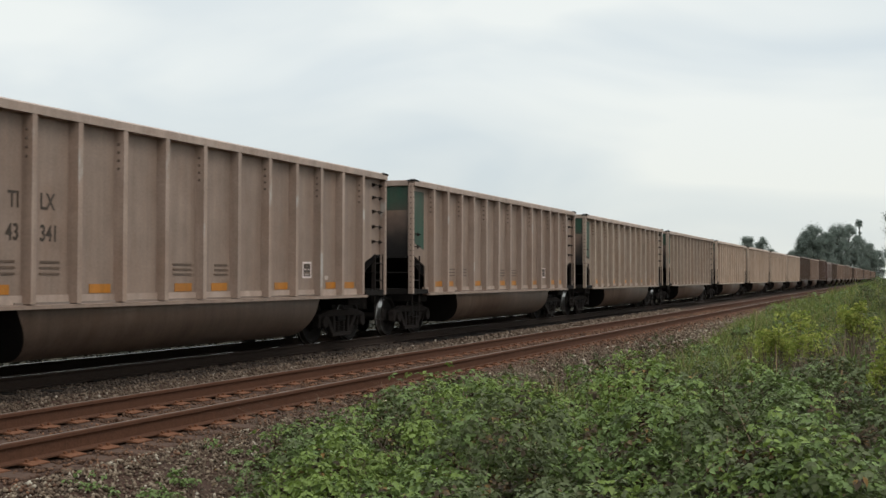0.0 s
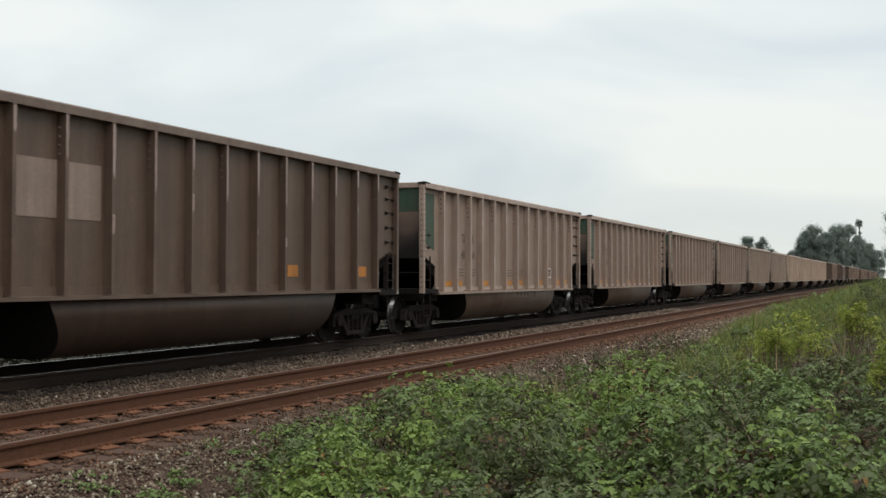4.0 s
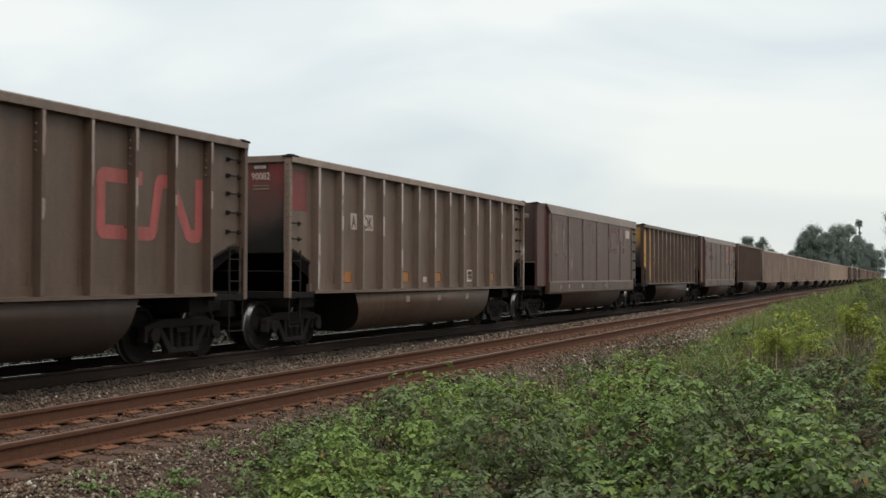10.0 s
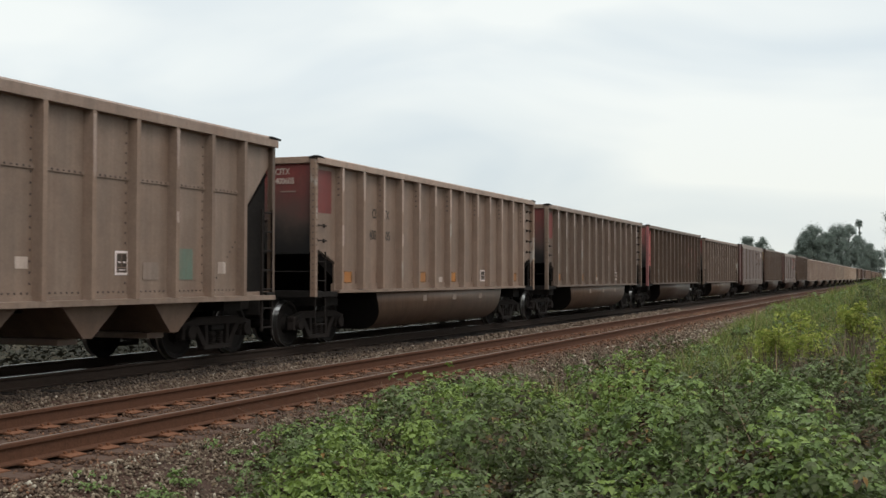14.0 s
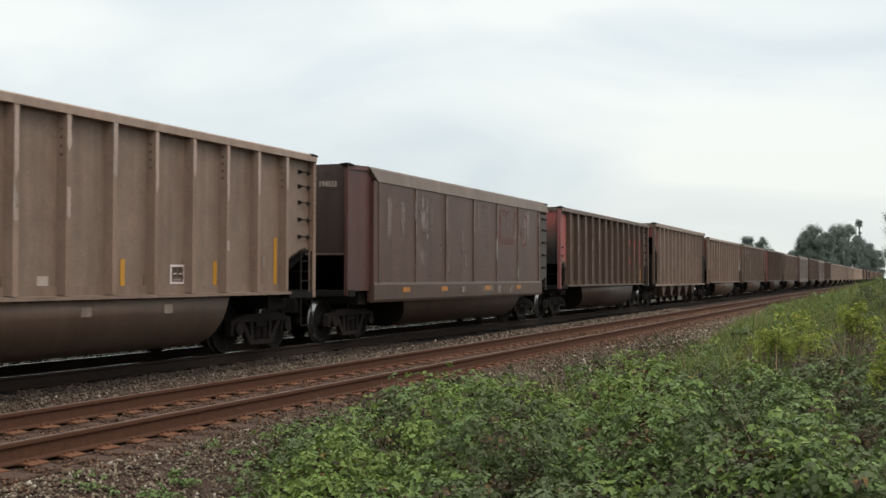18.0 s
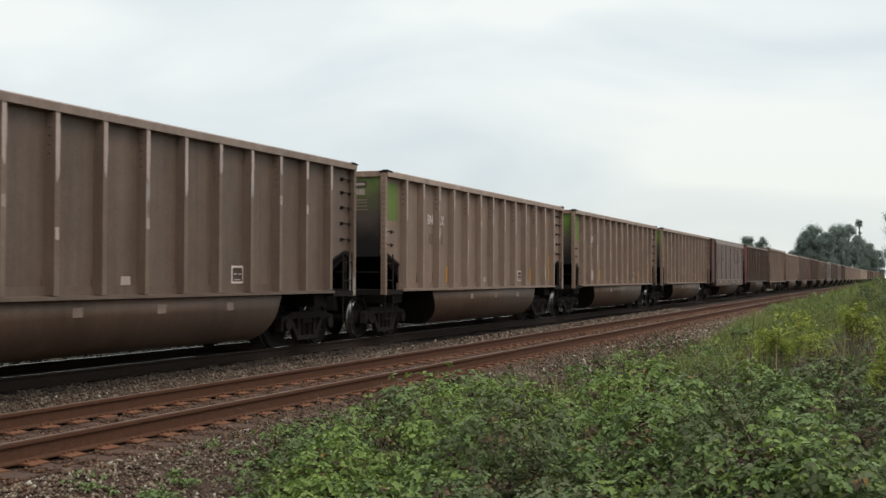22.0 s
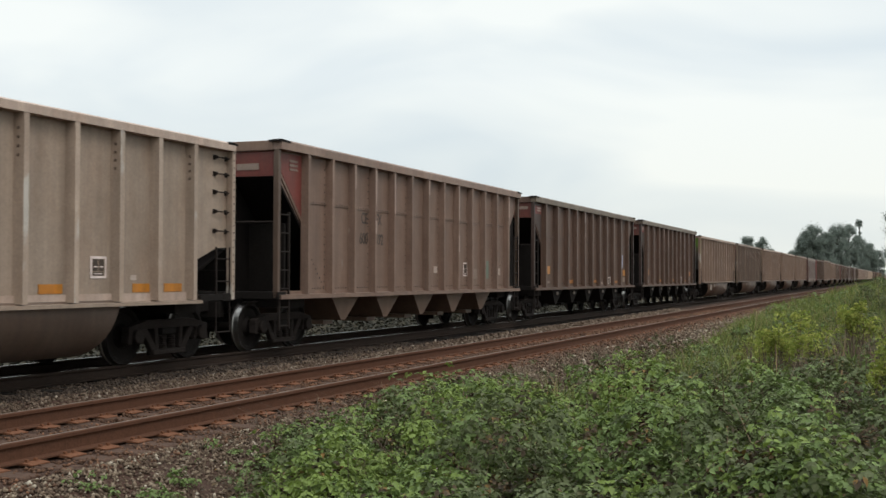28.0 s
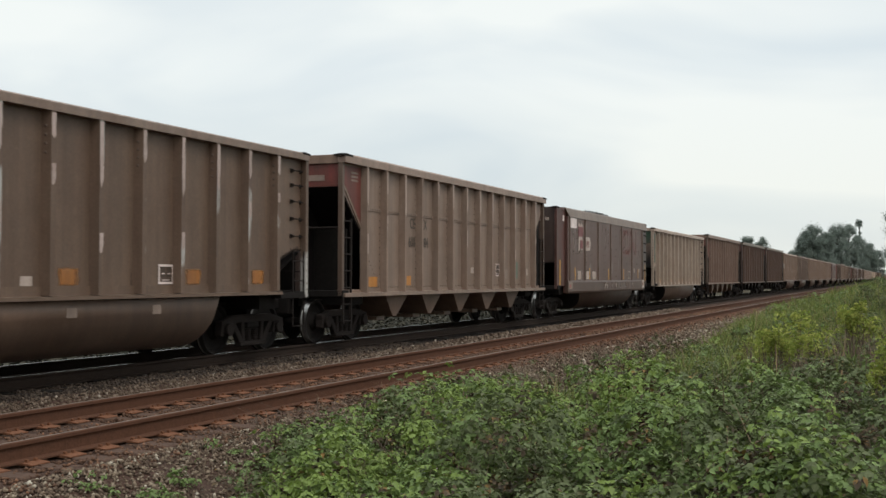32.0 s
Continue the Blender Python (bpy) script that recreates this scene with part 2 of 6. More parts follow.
def soot_shaded(key, low, high):
    """End sheet paint darkened by coal dust and painted-in gap shade from the draft gear upwards, with a ragged edge.
    """
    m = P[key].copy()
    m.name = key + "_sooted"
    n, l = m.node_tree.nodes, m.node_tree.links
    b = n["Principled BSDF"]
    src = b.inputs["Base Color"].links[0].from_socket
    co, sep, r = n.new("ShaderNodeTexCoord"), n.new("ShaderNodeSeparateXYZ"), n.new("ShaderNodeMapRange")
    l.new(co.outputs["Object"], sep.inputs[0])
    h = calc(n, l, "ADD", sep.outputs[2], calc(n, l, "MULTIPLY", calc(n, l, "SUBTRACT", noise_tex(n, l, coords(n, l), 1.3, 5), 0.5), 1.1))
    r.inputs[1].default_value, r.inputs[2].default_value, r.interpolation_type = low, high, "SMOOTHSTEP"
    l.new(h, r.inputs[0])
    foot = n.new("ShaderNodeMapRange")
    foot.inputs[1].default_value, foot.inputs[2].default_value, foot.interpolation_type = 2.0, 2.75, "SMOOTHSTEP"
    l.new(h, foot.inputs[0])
    darker = blend(n, l, foot.outputs[0], (0.012, 0.010, 0.009), (0.072, 0.050, 0.041))
    l.new(blend(n, l, r.outputs[0], darker, src), b.inputs["Base Color"])
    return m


def feathered(key, low=0.02, high=0.55, full=0.85, rimmed=True):
    """Old paint thinned out at its rim: the edge frays in noise until the coat below shows."""
    m = P[key].copy()
    m.name = key + "_thinned"
    n, l = m.node_tree.nodes, m.node_tree.links
    co, sep = n.new("ShaderNodeTexCoord"), n.new("ShaderNodeSeparateXYZ")
    l.new(co.outputs["Generated"], sep.inputs[0])
    rim = None
    for k in (1, 2):
        d = calc(n, l, "SUBTRACT", 1.0, calc(n, l, "ABSOLUTE", calc(n, l, "MULTIPLY_ADD", sep.outputs[k], 2.0, -1.0), 0.0))
        rim = d if rim is None else calc(n, l, "MINIMUM", calc(n, l, "MULTIPLY", d, 1.6), rim)
    rim = rim if rimmed else 0.5
    fray = calc(n, l, "MULTIPLY", calc(n, l, "SUBTRACT", noise_tex(n, l, coords(n, l, (1, 1, 0.4)), 7.0, 5, 0.7), 0.5), 1.0)
    r = n.new("ShaderNodeMapRange")
    r.inputs[1].default_value, r.inputs[2].default_value, r.interpolation_type = low, high, "SMOOTHSTEP"
    r.inputs[4].default_value = full
    l.new(calc(n, l, "ADD", rim, fray), r.inputs[0])
    clear, mx = n.new("ShaderNodeBsdfTransparent"), n.new("ShaderNodeMixShader")
    l.new(r.outputs[0], mx.inputs[0])
    l.new(clear.outputs[0], mx.inputs[1])
    l.new(n["Principled BSDF"].outputs[0], mx.inputs[2])
    l.new(mx.outputs[0], n["Material Output"].inputs[0])
    return m


for _k in ("dim_white", "white", "faded_orange", "umber_rib", "faded_ink"):
    P[_k + "_thin"] = feathered(_k)
P["run_thin"] = feathered("run", 0.20, 0.95, 0.72)
P["smear_thin"] = feathered("ghost", 0.30, 1.0, 0.7)
P["field_thin"] = feathered("ash_chord", 0.0, 0.6, 0.5)
P["ghost_thin"] = feathered("ghost", 0.30, 0.72, 0.8, False)
P["logo_thin"] = feathered("logo", 0.10, 0.42, 0.9, False)
# End paints: dust plus the shade between cars, painted darker downwards.
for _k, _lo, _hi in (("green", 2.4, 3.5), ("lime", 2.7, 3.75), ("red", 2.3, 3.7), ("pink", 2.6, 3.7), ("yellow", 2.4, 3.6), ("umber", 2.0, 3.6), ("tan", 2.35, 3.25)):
    P[_k + "_end"] = soot_shaded(_k, _lo, _hi)
STEEL = speckle("dirty_cast_steel", (0.012, 0.009, 0.008), (0.028, 0.0215, 0.0185), 7, 0.85, 0.3, 0.01)
# Also used where shade is put into the colour, as on tub ends.
BLACK = speckle("sooty_shaded_underframe", (0.009, 0.0075, 0.007), (0.018, 0.0145, 0.0125), 4, 0.85, 0.3, 0.01)
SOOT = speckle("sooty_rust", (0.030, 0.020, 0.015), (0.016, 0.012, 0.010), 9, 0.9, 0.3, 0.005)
# Near-black for sheets in the end openings: recess shade put into the colour.
RECESS_BLACK = speckle("recess_black_steel", (0.006, 0.005, 0.005), (0.012, 0.010, 0.009), 5, 0.9, 0.3, 0.01)
RECESS_BLACK.node_tree.nodes["Principled BSDF"].inputs["Specular IOR Level"].default_value = 0.02
TREAD, _n, _l, _b = base_mat("polished_tread", 0.34, 1.0)
_b.inputs["Base Color"].default_value = (0.34, 0.325, 0.31, 1)
RAIL_RUST = speckle("rail_rust", (0.110, 0.049, 0.028), (0.063, 0.030, 0.019), 9, 0.85, 0.3, 0.006)
RAIL_DARK = speckle("dark_rail_steel", (0.034, 0.022, 0.016), (0.021, 0.014, 0.011), 9, 0.8, 0.3, 0.006)
RAIL_TOP = speckle("dull_rail_head", (0.235, 0.195, 0.165), (0.130, 0.098, 0.076), 14, 0.5, 0.1, 0.003)
RAIL_TOP.node_tree.nodes["Principled BSDF"].inputs["Metallic"].default_value = 0.5
RAIL_SHINE, _n, _l, _b = base_mat("polished_rail_head", 0.2, 1.0)
_b.inputs["Base Color"].default_value = (0.45, 0.44, 0.43, 1)
PLATE = speckle("orange_rust", (0.215, 0.090, 0.046), (0.090, 0.044, 0.028), 11, 0.9, 0.4, 0.01)
TIE = speckle("old_timber", (0.115, 0.066, 0.046), (0.060, 0.042, 0.034), 6, 0.92, 0.6, 0.015)
BED = speckle("ballast_bed", (0.088, 0.058, 0.045), (0.042, 0.027, 0.021), 12, 0.95, 0.8, 0.03, extra=(0.078, 0.040, 0.028))
# Oil-dark ballast, with the train's shade added to the colour.
OILY_SHADED = speckle("oily_shaded_ballast", (0.048, 0.032, 0.024), (0.024, 0.017, 0.013), 12, 0.9, 0.8, 0.03)
SOIL = speckle("ground_soil", (0.050, 0.040, 0.022), (0.030, 0.024, 0.015), 3, 0.95, 0.8, 0.04, extra=(0.060, 0.048, 0.030))
COAL = speckle("coal", (0.012, 0.011, 0.011), (0.028, 0.026, 0.025), 14, 0.6, 0.9, 0.03)
STONE = island("ballast_stone", [(0.0, (0.060, 0.037, 0.025)), (0.4, (0.099, 0.067, 0.046)), (0.75, (0.136, 0.096, 0.068)), (0.95, (0.185, 0.139, 0.103)), (1.0, (0.380, 0.325, 0.262))], 0.9)
SHOULDER_STONE = island("shoulder_stone", [(0.0, (0.062, 0.040, 0.027)), (0.4, (0.111, 0.076, 0.052)), (0.8, (0.177, 0.130, 0.090)), (0.95, (0.278, 0.225, 0.164)), (1.0, (0.453, 0.400, 0.322))], 0.9)
# Oily stones that carry the train's shade in their colour too.
OIL_STONE = island("oily_shaded_stone", [(0.0, (0.028, 0.018, 0.013)), (0.6, (0.052, 0.036, 0.026)), (0.95, (0.080, 0.058, 0.042)), (1.0, (0.140, 0.105, 0.078))], 0.85)
RUST_STONE = island("rusty_stone", [(0.0, (0.057, 0.030, 0.018)), (0.5, (0.101, 0.052, 0.031)), (0.85, (0.134, 0.072, 0.044)), (1.0, (0.196, 0.092, 0.051))], 0.9)
LEAF = island("bramble_leaf", [(0.0, (0.085, 0.125, 0.035)), (0.4, (0.126, 0.180, 0.053)), (0.78, (0.168, 0.231, 0.073)), (0.95, (0.242, 0.309, 0.137)), (0.99, (0.302, 0.254, 0.097)), (1.0, (0.222, 0.126, 0.068))], 0.55, 0.26, clumped=0.5)
FRESH = island("fresh_bramble_leaf", [(0.0, (0.105, 0.151, 0.031)), (0.5, (0.161, 0.222, 0.044)), (0.9, (0.244, 0.307, 0.094)), (1.0, (0.303, 0.284, 0.096))], 0.55, 0.26, clumped=0.5)
DULL = island("dull_bramble_leaf", [(0.0, (0.059, 0.075, 0.025)), (0.5, (0.088, 0.107, 0.040)), (0.88, (0.139, 0.157, 0.074)), (0.95, (0.123, 0.082, 0.045)), (1.0, (0.104, 0.059, 0.032))], 0.6, 0.26, clumped=0.5)
GRASS = island("grass_blade", [(0.0, (0.097, 0.129, 0.029)), (0.5, (0.151, 0.184, 0.043)), (0.80, (0.216, 0.227, 0.069)), (0.94, (0.262, 0.217, 0.101)), (1.0, (0.302, 0.212, 0.121))], 0.7, 0.3)
WEED = island("yellow_green_leaf", [(0.0, (0.175, 0.220, 0.040)), (0.5, (0.270, 0.312, 0.062)), (1.0, (0.420, 0.418, 0.110))], 0.65, 0.4)
PALE = island("grey_green_leaf", [(0.0, (0.069, 0.085, 0.031)), (0.5, (0.100, 0.123, 0.048)), (0.9, (0.150, 0.170, 0.079)), (1.0, (0.128, 0.095, 0.040))], 0.5, 0.26, clumped=0.5)
DEAD = island("dead_leaf", [(0.0, (0.030, 0.021, 0.013)), (0.5, (0.060, 0.042, 0.024)), (0.85, (0.105, 0.073, 0.040)), (1.0, (0.230, 0.130, 0.040))], 0.8, 0.1)
# Growth beyond the train, the shade below the cars put into its colour.
SHADED = island("shaded_scrub_leaf", [(0.0, (0.015, 0.014, 0.009)), (0.7, (0.028, 0.027, 0.017)), (1.0, (0.060, 0.052, 0.038))], 0.8)
TWIG = island("dry_stem", [(0.0, (0.060, 0.040, 0.030)), (0.6, (0.120, 0.085, 0.060)), (1.0, (0.260, 0.190, 0.130))], 0.85)
BARK = speckle("tree_bark", (0.075, 0.062, 0.050), (0.040, 0.034, 0.028), 3, 0.9, 0.5, 0.03)
# Leaf colour raised and greyed: distance haze is painted in.
CROWN = island("hazed_tree_leaf", [(0.0, (0.176, 0.212, 0.184)), (0.6, (0.215, 0.253, 0.216)), (1.0, (0.258, 0.290, 0.257))], 0.95, 0.5, 0.5)


# ---- mesh helpers ----
class Geo:
    """Gathers vertices and faces of one mesh."""

    def __init__(self):
        self.v, self.f, self.m = [], [], []

    def add(self, verts, faces, mi=0):
        k = len(self.v)
        self.v += [tuple(p) for p in verts]
        self.f += [tuple(k + i for i in f) for f in faces]
        self.m += [mi] * len(faces)
        return self

    def box(self, x0, x1, y0, y1, z0, z1, mi=0):
        v = [(x, y, z) for x in (x0, x1) for y in (y0, y1) for z in (z0, z1)]
        return self.add(v, [(0, 1, 3, 2), (4, 6, 7, 5), (0, 4, 5, 1), (2, 3, 7, 6), (0, 2, 6, 4), (1, 5, 7, 3)], mi)

    def prism(self, pts, axis, a, b, mi=0):
        """Extrudes a flat outline. axis x: outline in (y, z); y: in (x, z); z: in (x, y)."""
        def place(p, c):
            return (c, p[0], p[1]) if axis == "x" else (p[0], c, p[1]) if axis == "y" else (p[0], p[1], c)
        n = len(pts)
        v = [place(p, a) for p in pts] + [place(p, b) for p in pts]
        f = [tuple(range(n)), tuple(range(2 * n - 1, n - 1, -1))] + [(i, (i + 1) % n, n + (i + 1) % n, n + i) for i in range(n)]
        return self.add(v, f, mi)

    def bar(self, p, q, w, h, mi=0):
        p, q = Vector(p), Vector(q)
        d = (q - p).normalized()
        s = d.cross(Vector((0, 0, 1)) if abs(d.z) < 0.9 else Vector((1, 0, 0))).normalized()
        u = s.cross(d)
        v = [c + s * (i * w / 2) + u * (j * h / 2) for c in (p, q) for i in (-1, 1) for j in (-1, 1)]
        return self.add(v, [(0, 1, 3, 2), (4, 6, 7, 5), (0, 4, 5, 1), (2, 3, 7, 6), (0, 2, 6, 4), (1, 5, 7, 3)], mi)

    def tube(self, path, r, sides=6, mi=0):
        rings = []
        path = [Vector(p) for p in path]
        rr = r if isinstance(r, (list, tuple)) else [r] * len(path)
        for i, p in enumerate(path):
            d = (path[min(i + 1, len(path) - 1)] - path[max(i - 1, 0)]).normalized()
            s = d.cross(Vector((0, 0, 1)) if abs(d.z) < 0.9 else Vector((1, 0, 0))).normalized()
            u = s.cross(d)
            rings.append([p + (s * math.cos(a) + u * math.sin(a)) * rr[i] for a in [k * math.tau / sides for k in range(sides)]])
        v = [p for ring in rings for p in ring]
        f = [(i * sides + k, i * sides + (k + 1) % sides, (i + 1) * sides + (k + 1) % sides, (i + 1) * sides + k)
             for i in range(len(rings) - 1) for k in range(sides)]
        f += [tuple(range(sides)), tuple(range(len(v) - sides, len(v)))]
        return self.add(v, f, mi)

    def lathe(self, profile, sides=28, x_sign=1):
        """Turns (x, r, material) about the x axis."""
        v, f, mi = [], [], []
        for x, r, _ in profile:
            v += [(x * x_sign, r * math.cos(k * math.tau / sides), r * math.sin(k * math.tau / sides)) for k in range(sides)]
        k0 = len(self.v)
        self.v += v
        for i in range(len(profile) - 1):
            for k in range(sides):
                a, b2 = i * sides + k, i * sides + (k + 1) % sides
                self.f.append((k0 + a, k0 + b2, k0 + b2 + sides, k0 + a + sides))
                self.m.append(profile[i][2])
        return self

    def mesh(self, name, mats, bevel=0.0, smooth=False):
        me = bpy.data.meshes.new(name)
        me.from_pydata(self.v, [], self.f)
        me.polygons.foreach_set("material_index", self.m)
        bm = bmesh.new()
        bm.from_mesh(me)
        bmesh.ops.recalc_face_normals(bm, faces=bm.faces)
        if bevel:
            bmesh.ops.bevel(bm, geom=bm.edges[:], offset=bevel, segments=1, affect="EDGES", clamp_overlap=True)
        bm.to_mesh(me)
        bm.free()
        for m in mats if isinstance(mats, (list, tuple)) else [mats]:
            me.materials.append(m)
        if smooth:
            me.polygons.foreach_set("use_smooth", [True] * len(me.polygons))
        return me


def np_mesh(name, verts, faces, mat, smooth=False):
    """A mesh from arrays: verts (n, 3), faces (m, k)."""
    me = bpy.data.meshes.new(name)
    k = faces.shape[1]
    me.vertices.add(len(verts))
    me.vertices.foreach_set("co", np.ascontiguousarray(verts, dtype=np.float32).ravel())
    me.loops.add(faces.size)
    me.loops.foreach_set("vertex_index", np.ascontiguousarray(faces, dtype=np.int32).ravel())
    me.polygons.add(len(faces))
    me.polygons.foreach_set("loop_start", np.arange(0, faces.size, k, dtype=np.int32))
    me.update(calc_edges=True)
    me.materials.append(mat)
    if smooth:
        me.polygons.foreach_set("use_smooth", [True] * len(me.polygons))
    return me


MESHES = {}


def shared(key, build):
    if key not in MESHES:
        MESHES[key] = build()
    return MESHES[key]


def part(name, mesh, parent, at=(0, 0, 0), label=""):
    ob = new(name, mesh)
    ob.parent = parent
    ob.location = at
    return tagged(ob, label=label)


# ---- ground and track ----
ZB = -0.215     # top of the ballast under the rail heads at z = 0
NEAR = 4.503    # centre line of the empty track


def smooth_step(a, b, x):
    t = np.clip((x - a) / (b - a), 0, 1)
    return t * t * (3 - 2 * t)


def hills(x, y, scale, seed):
    """A cheap sum of waves, about -1 to 1."""
    r = np.random.RandomState(seed)
    out = np.zeros_like(np.asarray(x, dtype=float))
    for _ in range(9):
        a, k, ph = r.uniform(0, math.tau), r.uniform(0.6, 1.9) / scale, r.uniform(0, math.tau)
        out = out + np.sin((np.cos(a) * x + np.sin(a) * y) * k * math.tau + ph)
    return out / 4.2


def ground_z(x, y):
    z = np.full_like(np.asarray(x, dtype=float), ZB)
    z = z - 0.10 * np.exp(-((x - 2.25) / 0.55) ** 2)
    z = z - 0.42 * smooth_step(5.85, 7.3, x) - 0.65 * smooth_step(-1.6, -3.6, x)
    z = z + 0.30 * smooth_step(8.5, 12.5, x)
    return z + 0.012 * hills(x, y, 0.7, 3)


def make_ground():
    xs = np.concatenate([[-3000, -1200, -500, -200, -80, -40, -20, -10], np.arange(-6, 14.01, 0.25), [16, 20, 30, 60, 150, 500, 1500, 3000]])
    ys = np.concatenate([[-1500, -500, -200, -80, -30, -10], np.arange(0, 40, 0.5), np.arange(40, 120, 4), [140, 180, 250, 400, 700, 1200, 2200, 4000]])
    gx, gy = np.meshgrid(xs, ys)
    v = np.stack([gx.ravel(), gy.ravel(), ground_z(gx, gy).ravel()], 1)
    nx, ny = len(xs), len(ys)
    i = (np.arange(ny - 1)[:, None] * nx + np.arange(nx - 1)[None, :]).ravel()
    f = np.stack([i, i + 1, i + nx + 1, i + nx], 1)
    me = np_mesh("ground", v, f, SOIL, True)
    me.materials.append(BED)
    cx = v[f].mean(1)[:, 0]
    # Strip under the cars: oily, and painted darker for their shade.
    me.materials.append(OILY_SHADED)
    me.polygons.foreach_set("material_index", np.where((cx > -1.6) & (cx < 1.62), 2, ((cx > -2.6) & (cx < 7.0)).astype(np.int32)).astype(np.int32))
    return tagged(new("ground", me), "flat trackside ground with a crushed-stone track bed", "ground", kind="structure")


make_ground()
RAIL_PROFILE = [(-0.070, -0.185), (0.070, -0.185), (0.070, -0.172), (0.012, -0.155), (0.009, -0.050), (0.036, -0.038), (0.037, -0.008),
                (0.030, -0.002), (0.016, 0.0), (-0.016, 0.0), (-0.030, -0.002), (-0.037, -0.008), (-0.036, -0.038), (-0.009, -0.050), (-0.012, -0.155), (-0.070, -0.172)]


def rail(name, x, side, head, label):
    g = Geo().prism(RAIL_PROFILE, "y", -60, 1400)
    for i, p in enumerate(g.f):
        if len(p) == 4 and abs(g.v[p[0]][2]) < 1e-6 and abs(g.v[p[1]][2]) < 1e-6:
            g.m[i] = 1
    ob = new(name, g.mesh(name, [side, head]))
    ob.location.x = x
    return tagged(ob, label, "rail", "rails", "structure")


for x in (-0.753, 0.753):
    rail("rail", x, RAIL_DARK, RAIL_SHINE, "dark steel rail with a polished running surface")
    rail("rail", NEAR + x, RAIL_RUST, RAIL_TOP, "rust-brown steel rail of the empty track")

# ---- letters ----
def letters(body, size, mat):
    def build():
        cu = bpy.data.curves.new("letters", "FONT")
        cu.body, cu.size, cu.extrude, cu.offset = body, size, 0.002, size * 0.018
        ob = bpy.data.objects.new("letters", cu)
        me = bpy.data.meshes.new_from_object(ob)
        bpy.data.objects.remove(ob)
        bpy.data.curves.remove(cu)
        me.materials.clear()
        me.materials.append(mat)
        return me
    return shared(("letters", body, size, mat.name), build)


SIDE_TURN = Matrix(((0, 0, 1), (1, 0, 0), (0, 1, 0))).to_euler()
END_TURN = Matrix(((1, 0, 0), (0, 0, -1), (0, 1, 0))).to_euler()


def side_text(body, size, mat, car, x, y, z, label="stencilled black lettering"):
    ob = part("lettering", letters(body, size, mat), car, (x, y, z), label)
    ob.rotation_euler = SIDE_TURN
    ob.scale.x = 0.8
    return ob


def end_text(body, size, mat, car, x, y, z, label="white lettering on the end"):
    ob = part("lettering", letters(body, size, mat), car, (x, y, z), label)
    ob.rotation_euler = END_TURN
    ob.scale.x = 0.85
    return ob


def plate(name, car, x, y0, y1, z0, z1, mat, label="", thick=0.006):
    """A thin marking laid on the side sheet at x."""
    w, h = round(y1 - y0, 3), round(z1 - z0, 3)
    me = shared((name, w, h, mat.name), lambda: Geo().box(0, thick, -w / 2, w / 2, -h / 2, h / 2).mesh(name, mat))
    return part(name, me, car, (x, (y0 + y1) / 2, (z0 + z1) / 2), label)


def stencil_box(car, x, y, z, mat, w=0.36, h=0.42):
    w, h = round(w, 3), round(h, 3)
    def build():
        g = Geo()
        t = 0.035
        for a, b, c, d in ((0, w, 0, t), (0, w, h - t, h), (0, t, t, h - t), (w - t, w, t, h - t)):
            g.box(0, 0.005, a, b, c, d)
        for a, b in ((w * 0.16, w * 0.47), (w * 0.54, w * 0.84)):
            g.box(0, 0.003, a, b, h * 0.34, h * 0.86, 1)
            g.box(0.003, 0.006, a + 0.02, b - 0.02, h * 0.50, h * 0.56)
        g.box(0, 0.003, w * 0.16, w * 0.84, h * 0.14, h * 0.28, 1)
        g.box(0.003, 0.006, w * 0.24, w * 0.74, h * 0.19, h * 0.23)
        return g.mesh("stencil_frame", [mat, P["ink"]])
    return part("stencil_frame", shared(("stencil", mat.name, w, h), build), car, (x, y, z), "white-framed data stencil")


# ---- running gear ----
WHEEL_R = 0.457
AXLE = 0.89
BOGIE = 6.17


def wheelset_mesh():
    g = Geo()
    prof = [(0.66, 0.10, 0), (0.668, 0.17, 0), (0.725, 0.20, 0), (0.735, 0.36, 0), (0.690, 0.385, 0), (0.684, 0.485, 0), (0.714, 0.478, 1), (0.724, WHEEL_R, 1),
            (0.820, WHEEL_R - 0.006, 0), (0.824, 0.40, 0), (0.772, 0.36, 0), (0.762, 0.20, 0), (0.835, 0.16, 0), (0.835, 0.09, 0), (1.0, 0.075, 0), (1.0, 0.0, 0)]
    for s in (1, -1):
        g.lathe(prof, 30, s)
    g.lathe([(-0.66, 0.085, 0), (0.66, 0.085, 0)], 12)
    return g.mesh("wheelset", [BLACK, TREAD], smooth=False)


